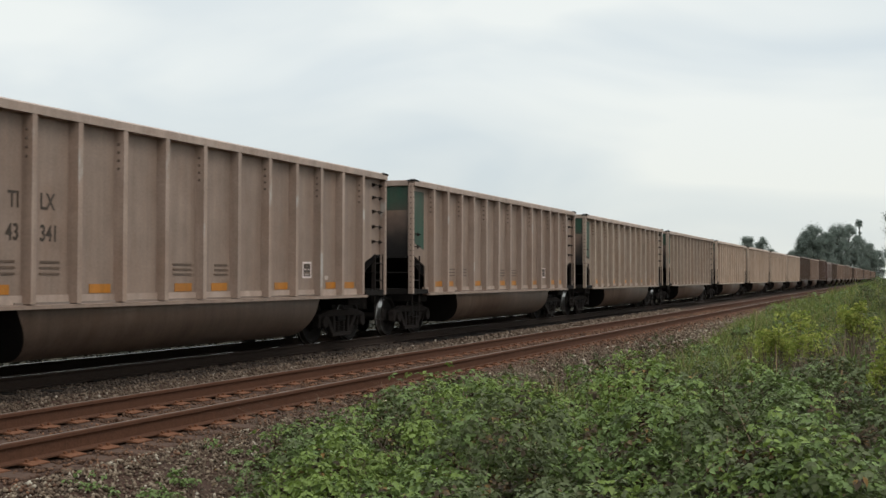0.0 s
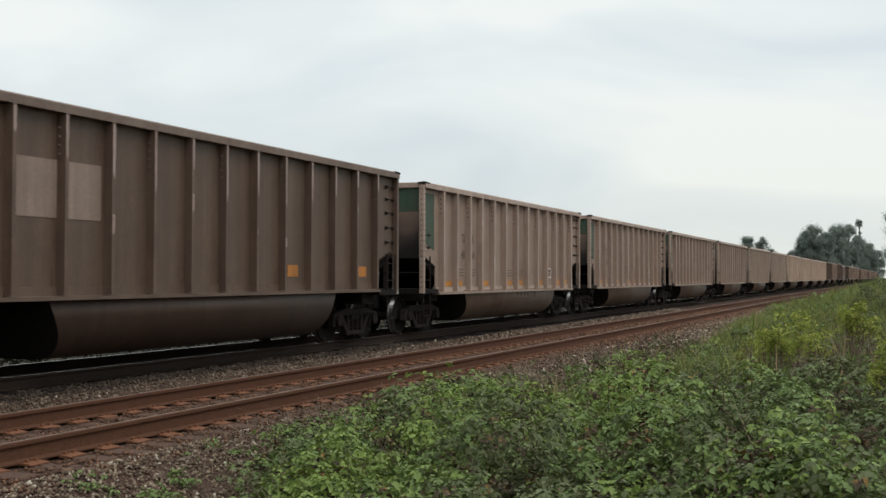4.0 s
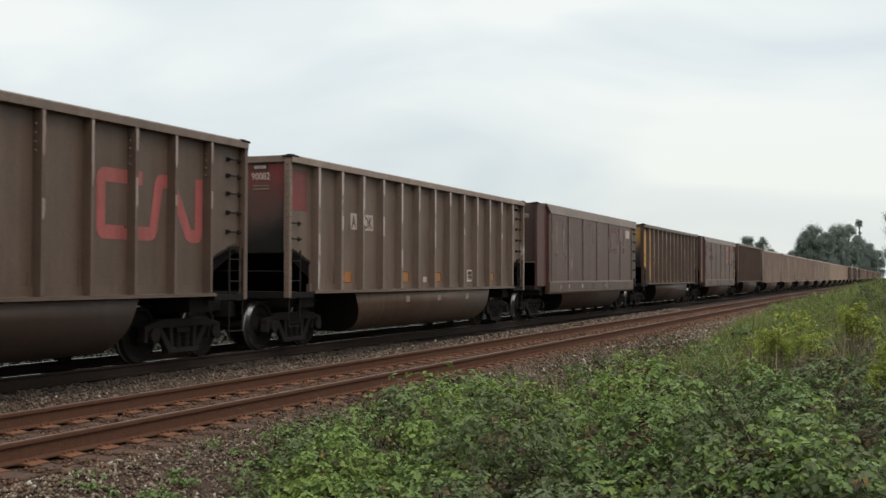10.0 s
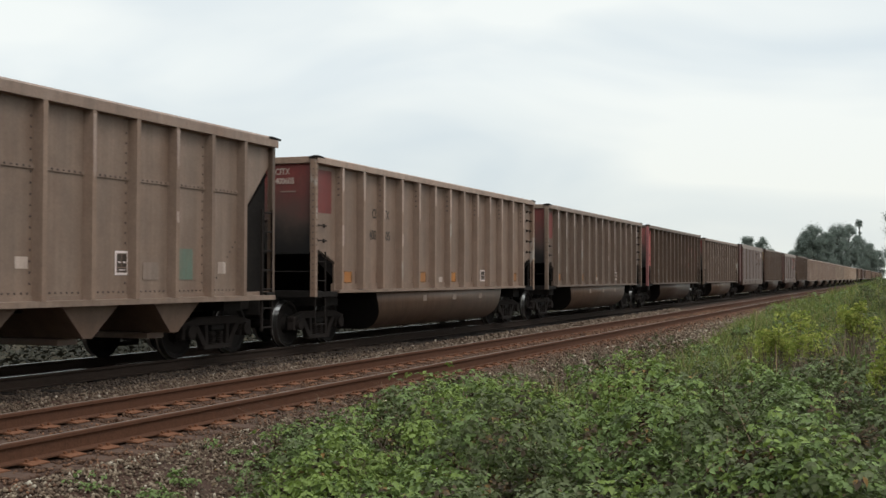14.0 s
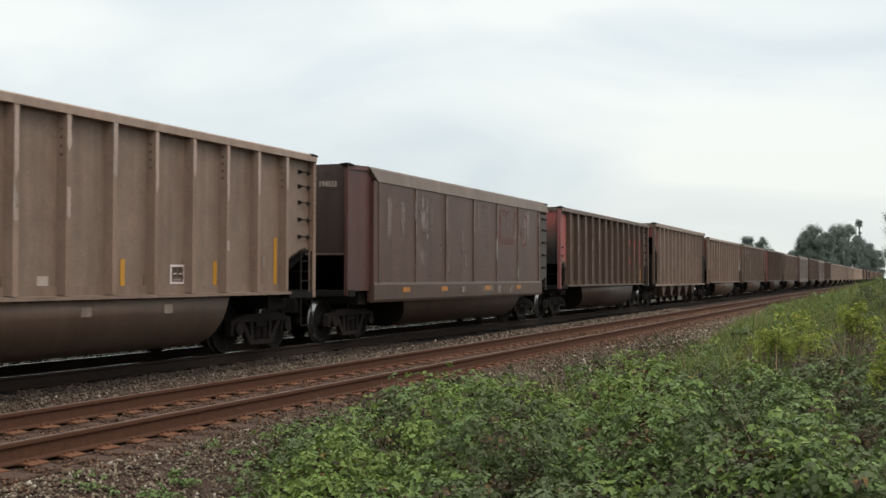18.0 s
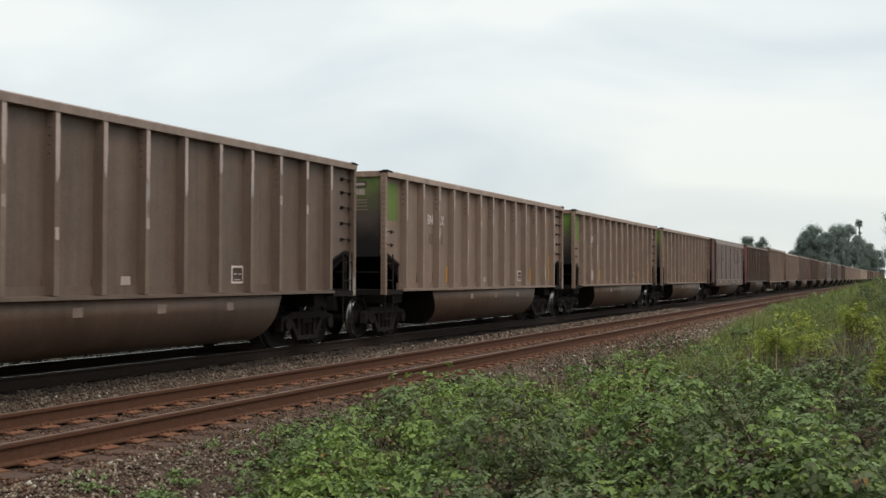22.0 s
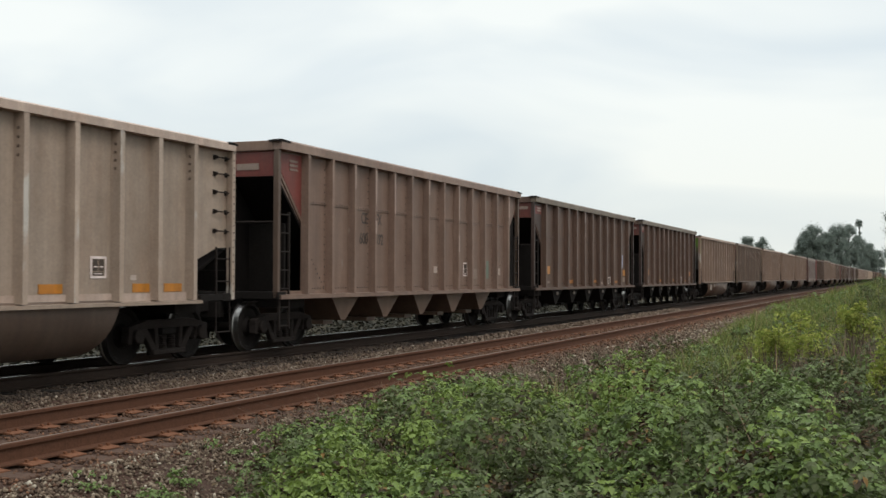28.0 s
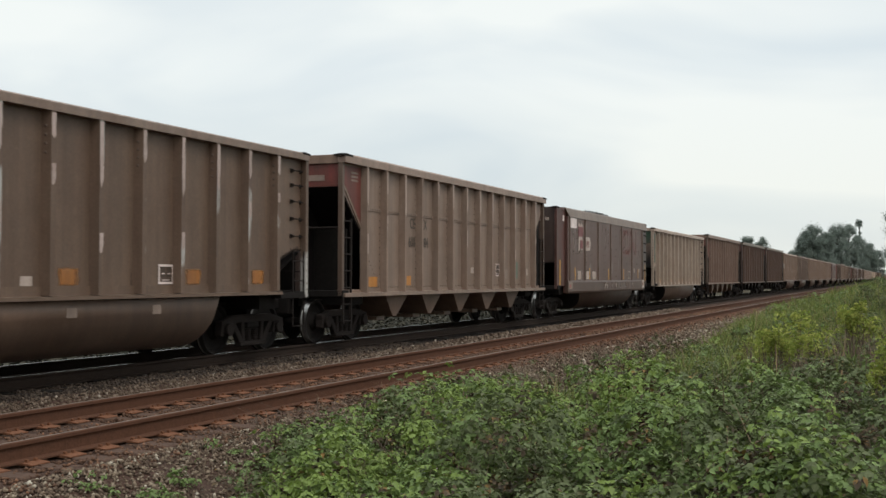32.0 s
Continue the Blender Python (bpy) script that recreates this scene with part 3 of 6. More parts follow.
def side_frame_mesh(sign):
    g = Geo()
    x0, x1 = sorted((sign * 0.925, sign * 1.075))
    # top member, sloping to the axle boxes
    g.prism([(-1.10, 0.60), (-0.62, 0.70), (0.62, 0.70), (1.10, 0.60), (1.10, 0.50), (0.58, 0.56), (-0.58, 0.56), (-1.10, 0.50)], "x", x0, x1)
    for s in (-1, 1):
        g.prism([(s * 0.78, 0.60), (s * 0.62, 0.60), (s * 0.30, 0.20), (s * 0.44, 0.17)], "x", x0 + 0.02, x1 - 0.02)      # tension leg
        g.prism([(s * 0.40, 0.58), (s * 0.30, 0.58), (s * 0.27, 0.22), (s * 0.37, 0.22)], "x", x0 + 0.02, x1 - 0.02)      # column
        g.prism([(s * 1.08, 0.60), (s * 1.12, 0.34), (s * 1.02, 0.32), (s * 1.0, 0.56)], "x", x0, x1)                       # pedestal
        g.prism([(s * 0.78, 0.60), (s * 0.70, 0.34), (s * 0.77, 0.34), (s * 0.84, 0.56)], "x", x0, x1)
        ring = [(s * AXLE + 0.125 * math.cos(a), 0.455 + 0.125 * math.sin(a)) for a in [k * math.tau / 12 for k in range(12)]]
        g.prism(ring, "x", min(x0, x1) - 0.0, max(x0, x1) + 0.06 if sign > 0 else x1)
        if sign < 0:
            g.prism(ring, "x", x0 - 0.06, x1)
    g.box(x0, x1, -0.45, 0.45, 0.13, 0.215)
    return g.mesh("side_frame", STEEL, 0.012)


def spring_mesh():
    g = Geo()
    prof = [(0.22, 0.0, 0)]
    for k in range(6):
        prof += [(0.225 + k * 0.038, 0.075, 0), (0.245 + k * 0.038, 0.075, 0), (0.250 + k * 0.038, 0.055, 0)]
    g.lathe(prof + [(0.46, 0.0, 0)], 8)
    g.v = [(b, c, a) for a, b, c in g.v]
    return g.mesh("spring", STEEL)


def bolster_mesh():
    g = Geo()
    g.prism([(-1.06, 0.46), (-0.5, 0.36), (0.5, 0.36), (1.06, 0.46), (1.06, 0.55), (0.4, 0.66), (-0.4, 0.66), (-1.06, 0.55)], "y", -0.2, 0.2)
    g.prism([(0.2 * math.cos(a), 0.2 * math.sin(a)) for a in [j * math.tau / 12 for j in range(12)]], "z", 0.64, 0.80)
    for s in (-1, 1):
        g.box(-0.75, 0.75, s * 0.36 - 0.05, s * 0.36 + 0.05, 0.33, 0.45)      # brake beams
        for w in (-0.75, 0.75):
            g.box(w - 0.05, w + 0.05, s * 0.38 - 0.05, s * 0.38 + 0.05, 0.30, 0.60)
    return g.mesh("bogie", BLACK, 0.01)


def bogie(car, y):
    b = part("bogie", shared("bolster", bolster_mesh), car, (0, y, 0), "dark cast-steel two-axle bogie")
    for s in (1, -1):
        part("side_frame", shared(("frame", s), lambda: side_frame_mesh(s)), b)
        for y in (-0.12, 0.12):
            part("spring", shared("spring", spring_mesh), b, (s * 1.0, y, 0))
        w = part("wheelset", shared("wheelset", wheelset_mesh), b, (0, s * AXLE, WHEEL_R), "dark wheels with polished treads")
        (FORE if s > 0 else AFT).append(w)
    return b


FORE, AFT, CARS = [], [], []
HALF = 7.30     # half the body length
PITCH_L = 16.18  # coupled length


def coupler_mesh():
    g = Geo()
    g.box(-0.09, 0.09, 6.6, 7.72, 0.74, 0.93)
    g.prism([(-0.15, 7.70), (0.15, 7.70), (0.16, 7.92), (0.05, 8.05), (-0.06, 7.98), (-0.16, 8.08), (-0.18, 7.9)], "z", 0.70, 0.98)
    g.box(-0.32, 0.32, 7.15, 7.35, 0.62, 0.95)
    return g.mesh("coupler", BLACK, 0.015)


def hose_mesh():
    pts = [(0.34, 7.35, 0.78), (0.36, 7.55, 0.62), (0.30, 7.75, 0.42), (0.22, 7.95, 0.33), (0.12, 8.07, 0.34)]
    return Geo().tube(pts, 0.028, 6).mesh("air_hose", BLACK, smooth=True)


def under_mesh():
    g = Geo()
    g.box(-0.30, 0.30, -6.9, 6.9, 0.78, 1.08)
    for y in (-BOGIE, BOGIE):
        g.box(-1.35, 1.35, y - 0.28, y + 0.28, 0.80, 1.06)
    g.tube([(0.62, -6.8, 0.9), (0.62, 6.8, 0.9)], 0.03, 6)
    return g.mesh("centre_sill", BLACK)


def running_gear(car):
    part("centre_sill", shared("under", under_mesh), car)
    for y, turn in ((1, 0), (-1, math.pi)):
        c = part("coupler", shared("coupler", coupler_mesh), car, label="heavy knuckle coupler")
        c.rotation_euler.z = turn
        h = part("air_hose", shared("hose", hose_mesh), car, label="black rubber brake hose")
        h.rotation_euler.z = turn
        bogie(car, y * BOGIE)


def mirrored(car, name, key, build, xs=(1, -1), label=""):
    """The same part on both sides of the car."""
    for s in xs:
        part(name, shared((key, s), lambda: build(s)), car, label=label)


def grab_mesh(w, mat):
    g = Geo().tube([(0, -w / 2, 0), (0.07, -w / 2, 0), (0.07, w / 2, 0), (0, w / 2, 0)], 0.013, 5)
    for e in (-1, 1):
        g.box(-0.002, 0.016, e * w / 2 - 0.035, e * w / 2 + 0.035, -0.04, 0.04)
    g.box(0.0, 0.06, -w / 2 - 0.02, -w / 2 + 0.02, -0.025, 0.03)
    return g.mesh("grab_iron", mat)


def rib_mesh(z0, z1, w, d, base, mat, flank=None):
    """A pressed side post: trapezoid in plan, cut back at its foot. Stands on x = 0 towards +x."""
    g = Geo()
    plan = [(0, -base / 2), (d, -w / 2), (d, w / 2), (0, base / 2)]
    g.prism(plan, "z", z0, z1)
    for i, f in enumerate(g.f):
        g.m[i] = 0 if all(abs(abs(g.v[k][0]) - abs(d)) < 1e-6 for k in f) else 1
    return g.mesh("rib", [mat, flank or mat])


def add_ribs(car, ys, z0, z1, w, d, base, mat, x, flank=None):
    for s in (1, -1):
        me = shared(("rib", s, z0, z1, w, d, base, mat.name), lambda: rib_mesh(z0, z1, w, d * s, base, mat, flank))
        for y in ys:
            part("rib", me, car, (s * x, y, 0))


def flake_mesh(seed, length, w, mat):
    """Paint worn pale down the face of a rib, ragged at its lower end; hangs from z = 0."""
    r = random.Random(seed)
    n = 7
    left = [(-w * r.uniform(0.30, 0.48), -length * k / n) for k in range(n)]
    right = [(w * r.uniform(0.30, 0.48), -length * k / n) for k in range(n)]
    pts = left + [(w * r.uniform(-0.2, 0.2), -length)] + right[::-1]
    return Geo().prism(pts, "x", 0.001, 0.004).mesh("worn_paint", mat)


def wear_ribs(car, ys, x, top, w, key, chance=0.95):
    r = random.Random(len(CARS) * 7 + 5)

    def patch(y, z, choices):
        n = r.choice(choices)
        part("worn_paint", shared(("flake", n, w, key), lambda: flake_mesh(int(n * 100), n, w, P[key])), car, (x, y, z), "pale worn paint on the rib")
        return z - n
    for y in ys:
        if r.random() < chance:
            z = patch(y, top - 0.02, (0.35, 0.5, 0.62, 0.8, 0.95))
            if r.random() < 0.5:
                patch(y, z - r.uniform(0.3, 0.7), (0.18, 0.3, 0.45))


def ladder_mesh(s, x, y0, y1, z0, z1, rungs, mat):
    g = Geo()
    for y in (y0, y1):
        g.bar((s * x, y, z0), (s * x, y, z1), 0.04, 0.04)
    for k in range(rungs):
        z = z0 + 0.06 + (z1 - z0 - 0.12) * k / (rungs - 1)
        g.tube([(s * x, y0, z), (s * x, y1, z)], 0.016, 5)
    return g.mesh("ladder", mat)


def grabs(car, zs, x, y, mat, ends=(1, -1)):
    for s in (1, -1):
        for e in ends:
            for z in zs:
                g = part("grab_iron", shared(("grab", mat.name), lambda: grab_mesh(0.36, mat)), car, (s * x, e * y, z))
                if s < 0:
                    g.rotation_euler.z = math.pi


def rivets_mesh(ys, xs, d, drop):
    """Rivet heads on the corner posts, on every other rib and along the sill."""
    g = Geo()

    def head(x, y, z, nx, ny, r=0.016):
        a = Vector((-ny, nx, 0)) * r
        c = Vector((x, y, z))
        n = Vector((nx, ny, 0)) * r * 0.8
        u = Vector((0, 0, r))
        g.add([c - a - u, c + a - u, c + a + u, c - a + u, c + n], [(0, 1, 4), (1, 2, 4), (2, 3, 4), (3, 0, 4)])
    for e in (-1, 1):
        for k in range(20):
            head(1.58, e * 7.29, 1.15 + k * 0.125, 1, 0)
            head(1.52, e * 7.34, 1.15 + k * 0.125, 0, e)
    for i, y in enumerate(ys):
        if i % 2 == 0:
            for z in (3.08, 3.2, 3.32, 3.44):
                head(xs + d * 0.45, y - 0.07, z - drop, 0.3, -1, 0.02)
    return g.mesh("rivets", P["umber"])


def fringe_mesh(e, xs):
    """Ragged rusty rim along the sloping top of a corner opening."""
    r = random.Random(17 + e)
    n = 34
    line = [(6.29 + 0.96 * k / n) for k in range(n + 1)]

    def edge(y):
        return 1.66 + 0.22 * (y - 6.29) / 0.63 if y < 6.92 else 1.88 + 0.02 * (y - 6.92) / 0.38
    low = [(y, edge(y) - 0.004) for y in line]
    high = [(y, edge(y) + (0.022 if k % 2 else r.uniform(0.03, 0.10))) for k, y in enumerate(line)]
    pts = [(e * y, z) for y, z in low + high[::-1]]
    return Geo().prism(pts, "x", xs + 0.001, xs + 0.004).mesh("soot_fringe", SOOT)


def corner_cap_mesh(e, s, z, x0, x1, y0, y1):
    """A small humped plate over one top corner."""
    g = Geo()
    rows = [(y0, 0.0), (y0 + 0.06, 0.022), (y0 + 0.18, 0.032), (y1 - 0.10, 0.026), (y1, 0.0)]
    v = [(s * x, e * y, z + h * k) for y, h in rows for x, k in ((x0, 0.6), (x0 + 0.05, 1.0), (x1 - 0.05, 1.0), (x1, 0.3))]
    v += [(s * x, e * y, z - 0.03) for y, h in rows for x in (x0, x0 + 0.05, x1 - 0.05, x1)]
    f = []
    for i in range(4):
        for k in range(3):
            a = 4 * i + k
            f += [(a, a + 1, a + 5, a + 4), (20 + a, 20 + a + 4, 20 + a + 5, 20 + a + 1)]
        f += [(4 * i, 4 * i + 4, 24 + 4 * i, 20 + 4 * i), (4 * i + 3, 23 + 4 * i, 27 + 4 * i, 7 + 4 * i)]
    for k in range(3):
        f += [(k, 20 + k, 21 + k, k + 1), (16 + k, 17 + k, 37 + k, 36 + k)]
    return g.add(v, f).mesh("corner_cap", BLACK)


def corner_steps_mesh(e, s, mat):
    """Two stiles in the corner opening with rungs, and a stirrup step hanging below the platform."""
    g = Geo()
    for y in (7.25, 6.82):
        g.bar((s * 1.53, e * y, 1.05), (s * 1.53, e * y, 1.90), 0.028, 0.028)
        g.bar((s * 1.53, e * y, 0.46), (s * 1.53, e * y, 1.05), 0.020, 0.020)
    for z in (0.46, 1.32, 1.70):
        g.tube([(s * 1.53, e * 7.25, z), (s * 1.53, e * 6.82, z)], 0.012, 5)
    return g.mesh("ladder", mat)


def seam_rust_mesh(ys, x, z):
    """Short rusty dashes where the sheets meet the sill, and streaks beside some ribs."""
    g = Geo()
    r = random.Random(23)
    for a, c in zip(ys, ys[1:]):
        y = a + 0.13
        while y < c - 0.16:
            w = r.uniform(0.03, 0.10)
            if r.random() < 0.7:
                h = r.uniform(0.012, 0.035)
                g.box(x, x + 0.002, y, y + w, z - h, z + h)
            y += w + r.uniform(0.02, 0.12)
        for _ in range(r.randint(0, 2)):
            y, h = r.choice((a + r.uniform(0.10, 0.16), c - r.uniform(0.10, 0.14))), r.uniform(0.12, 0.5)
            g.prism([(y - 0.012, z), (y + 0.014, z), (y + 0.006, z + h), (y - 0.004, z + h * 0.9)], "x", x, x + 0.002)
    return g.mesh("seam_rust", P["rust"])


# ---- kind one: round-bellied coal gondola with pressed ribs ----
def tub_mesh(half_y, half_x, top, bottom, mat):
    """Rounded belly between the bogies, with sloping ends."""
    g = Geo()
    prof = []
    r = 0.58
    for k in range(11):
        a = math.pi / 2 * k / 10
        prof.append((half_x - r + r * math.cos(a), bottom + r - r * math.sin(a)))
    prof = [(half_x, top)] + prof if top > bottom + r + 0.02 else prof
    prof = prof + [(-x, z) for x, z in reversed(prof)]
    n = len(prof)
    # the end rings lean in towards the belly's bottom
    rings = []
    for e in (-1, 1):
        rings.append([(x, e * (half_y - 0.42 * (top - z) / (top - bottom)), z) for x, z in prof])
    v = rings[0] + rings[1]
    f = [tuple(range(n)), tuple(range(2 * n - 1, n - 1, -1))] + [(i, (i + 1) % n, n + (i + 1) % n, n + i) for i in range(n)]
    g.add(v, f)
    me = g.mesh("tub", mat)
    me.polygons.foreach_set("use_smooth", [len(q.vertices) == 4 and abs(q.normal.y) < 0.5 for q in me.polygons])
    # Tub ends near-black: the shade between tub and bogie painted in.
    me.materials.append(BLACK)
    me.polygons.foreach_set("material_index", [1 if len(q.vertices) > 4 else 0 for q in me.polygons])
    return me


def gondola(spec, full=True):
    car = new("coal_gondola", None)
    body, rib = P[spec["body"]], P[spec["rib"]]
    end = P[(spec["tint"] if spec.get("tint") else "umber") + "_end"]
    drop = spec.get("drop", 0.0)
    top = 3.66 - drop
    lo = spec.get("low", 0.0)
    xs = 1.46

    def side(s):
        cut = [(-HALF, 1.90), (-6.92, 1.88), (-6.29, 1.66), (-6.29, 1.16 - lo)]
        pts = [(-HALF, top)] + cut + [(-y, z) for y, z in reversed(cut)] + [(HALF, top)]
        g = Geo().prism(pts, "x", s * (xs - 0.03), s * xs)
        # Inner face near-black: soot, with the recess shade in its colour.
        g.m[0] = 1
        return g.mesh("side_panel", [body, RECESS_BLACK])
    mirrored(car, "side_panel", ("side1", spec["body"], drop, lo), side)
    # Top chord takes the paler paint that holds the light from above.
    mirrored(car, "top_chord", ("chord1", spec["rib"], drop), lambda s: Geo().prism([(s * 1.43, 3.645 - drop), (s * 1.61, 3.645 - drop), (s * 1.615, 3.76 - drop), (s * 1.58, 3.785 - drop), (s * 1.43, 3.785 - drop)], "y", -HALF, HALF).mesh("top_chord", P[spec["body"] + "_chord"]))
    for e in (1, -1):
        part("end_chord", shared(("echord", e, spec["rib"], drop), lambda: Geo().box(-1.43, 1.43, e * 7.16, e * HALF, 3.645 - drop, 3.78 - drop).mesh("end_chord", rib, 0.01)), car)
        for s in (1, -1):
            part("corner_cap", shared(("cap", e, s, drop), lambda: corner_cap_mesh(e, s, 3.775 - drop, 1.42, 1.615, 7.04, HALF + 0.05)), car, label="dark bent corner cap")
        for a in (-0.52, 0.52):
            part("end_post", shared(("gpost", e), lambda: Geo().box(-0.045, 0.045, e * 7.20, e * 7.27, 1.10, 1.92).mesh("end_post", STEEL, 0.008)), car, (a, 0, 0))
        part("end_rail", shared(("grail", e), lambda: Geo().tube([(-1.45, e * 7.28, 1.50), (1.45, e * 7.28, 1.50)], 0.016, 6).mesh("end_rail", BLACK)), car, label="grey cross bar of the end platform")
        part("end_panel", shared(("end1", e, end.name, drop), lambda: Geo().prism([(e * 7.20, 1.86), (e * 7.24, 1.86), (e * 7.24, 3.645 - drop), (e * 7.20, 3.645 - drop)], "x", -1.43, 1.43).mesh("end_panel", end)), car, label="end sheet with soot and gap shade painted in")
        part("slope_sheet", shared(("slope1", e), lambda: Geo().prism([(e * 7.18, 1.86), (e * 7.22, 1.84), (e * 5.65, 1.08), (e * 5.58, 1.12)], "x", -1.42, 1.42).mesh("slope_sheet", RECESS_BLACK)), car)
        part("end_sill", shared(("esill", e), lambda: Geo().box(-1.56, 1.56, e * 7.0, e * 7.30, 0.98, 1.12).mesh("end_sill", BLACK, 0.01)), car)
        for s in (1, -1):
            post = P[spec["post"]] if spec.get("post") and e < 0 else rib
            part("corner_post", shared(("cpost", e, s, post.name, drop), lambda: Geo().box(s * 1.46, s * 1.58, e * 7.24, e * 7.34, 1.0, 3.70 - drop).mesh("corner_post", post, 0.01)), car)
            if full:
                part("ladder", shared(("lad", e, s), lambda: corner_steps_mesh(e, s, STEEL)), car, label="short steel corner ladder")
    mirrored(car, "side_sill", ("sill1", spec["rib"], lo), lambda s: Geo().prism([(s * 1.40, 1.07 - lo), (s * 1.60, 1.07 - lo), (s * 1.60, 1.12 - lo), (s * 1.48, 1.13 - lo), (s * 1.48, 1.26 - lo), (s * 1.40, 1.26 - lo)], "y", -6.32, 6.32).mesh("side_sill", body))
    for e in (1, -1):
        mirrored(car, "end_bay_sill", ("bsill", e), lambda s: Geo().box(s * 1.30, s * 1.56, e * 6.32, e * 7.00, 1.0, 1.10).mesh("end_bay_sill", BLACK))
    ys = spec.get("rows") or [-6.17 + 1.026 * k for k in range(13)]
    w, d, base = spec.get("rib_size", (0.10, 0.145, 0.17))
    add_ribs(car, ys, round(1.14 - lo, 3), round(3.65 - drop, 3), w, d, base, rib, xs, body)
    if full and spec["body"] not in ("beige", "pale", "cream"):
        wear_ribs(car, ys, xs + d, round(3.64 - drop, 3), w, spec["body"] + "_worn")
    part("floor", shared("floor1", lambda: Geo().box(-1.42, 1.42, -5.6, 5.6, 1.08, 1.14).mesh("floor", BLACK)), car)
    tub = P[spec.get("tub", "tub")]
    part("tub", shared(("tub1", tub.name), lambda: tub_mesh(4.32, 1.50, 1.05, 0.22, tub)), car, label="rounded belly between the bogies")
    if full:
        grabs(car, (2.17, 2.50, 2.83, 3.14, 3.42), xs, 7.02, STEEL, (1,))
        grabs(car, (2.12, 2.42), xs, 6.95, STEEL, (-1,))
        if spec["body"] not in ("beige", "pale", "cream"):
            sr = part("seam_rust", shared(("seam", lo), lambda: seam_rust_mesh(ys, xs, 1.185 - lo)), car, label="rusty dashes along the foot of the sheets")
            sr["kind"] = "stuff"
        rv = part("rivets", shared(("rivets1", drop, lo), lambda: rivets_mesh(ys, xs, d, drop)), car, label="rows of dark rivets")
        rv["kind"] = "stuff"
    running_gear(car)
    if full and lo == 0:
        for e in (1, -1):
            part("soot_fringe", shared(("fringe", e), lambda: fringe_mesh(e, xs)), car, label="ragged soot stain above the corner opening")
    # painted end bay and upper end band
    tint = spec.get("tint")
    if tint:
        z0 = spec.get("bay_low", 2.2)
        b0, b1 = spec.get("bay", (-7.22, -6.28))
        part("bay_panel", shared(("bay1", tint, z0, drop, b0), lambda: Geo().prism([(b0, 3.54 - drop), (b1, 3.54 - drop), (b1, z0 - spec.get("bay_cut", 0.0)), (b0, z0)], "x", xs, xs + 0.006).mesh("bay_panel", P[tint])), car, label=spec.get("bay_label", ""))
    return car, xs + 0.004, ys


# ---- kind two: smooth-sided gondola with broad flush panels ----
PANEL_RIBS = (-3.80, -1.84, 0.22, 2.14, 4.10, 6.22)


def panel_rivets_mesh():
    """Two columns of rivets down the middle of each panel, where the inner posts are fixed."""
    g = Geo()
    edges = (-5.88,) + PANEL_RIBS
    for a, c in zip(edges, edges[1:]):
        for y in ((a + c) / 2 - 0.10, (a + c) / 2 + 0.10):
            for k in range(8):
                z, q = 1.42 + k * 0.27, 0.016
                g.add([(1.575, y - q, z - q), (1.575, y + q, z - q), (1.575, y + q, z + q), (1.575, y - q, z + q), (1.588, y, z)], [(0, 1, 4), (1, 2, 4), (2, 3, 4), (3, 0, 4)])
    return g.mesh("rivets", P["sooty"])


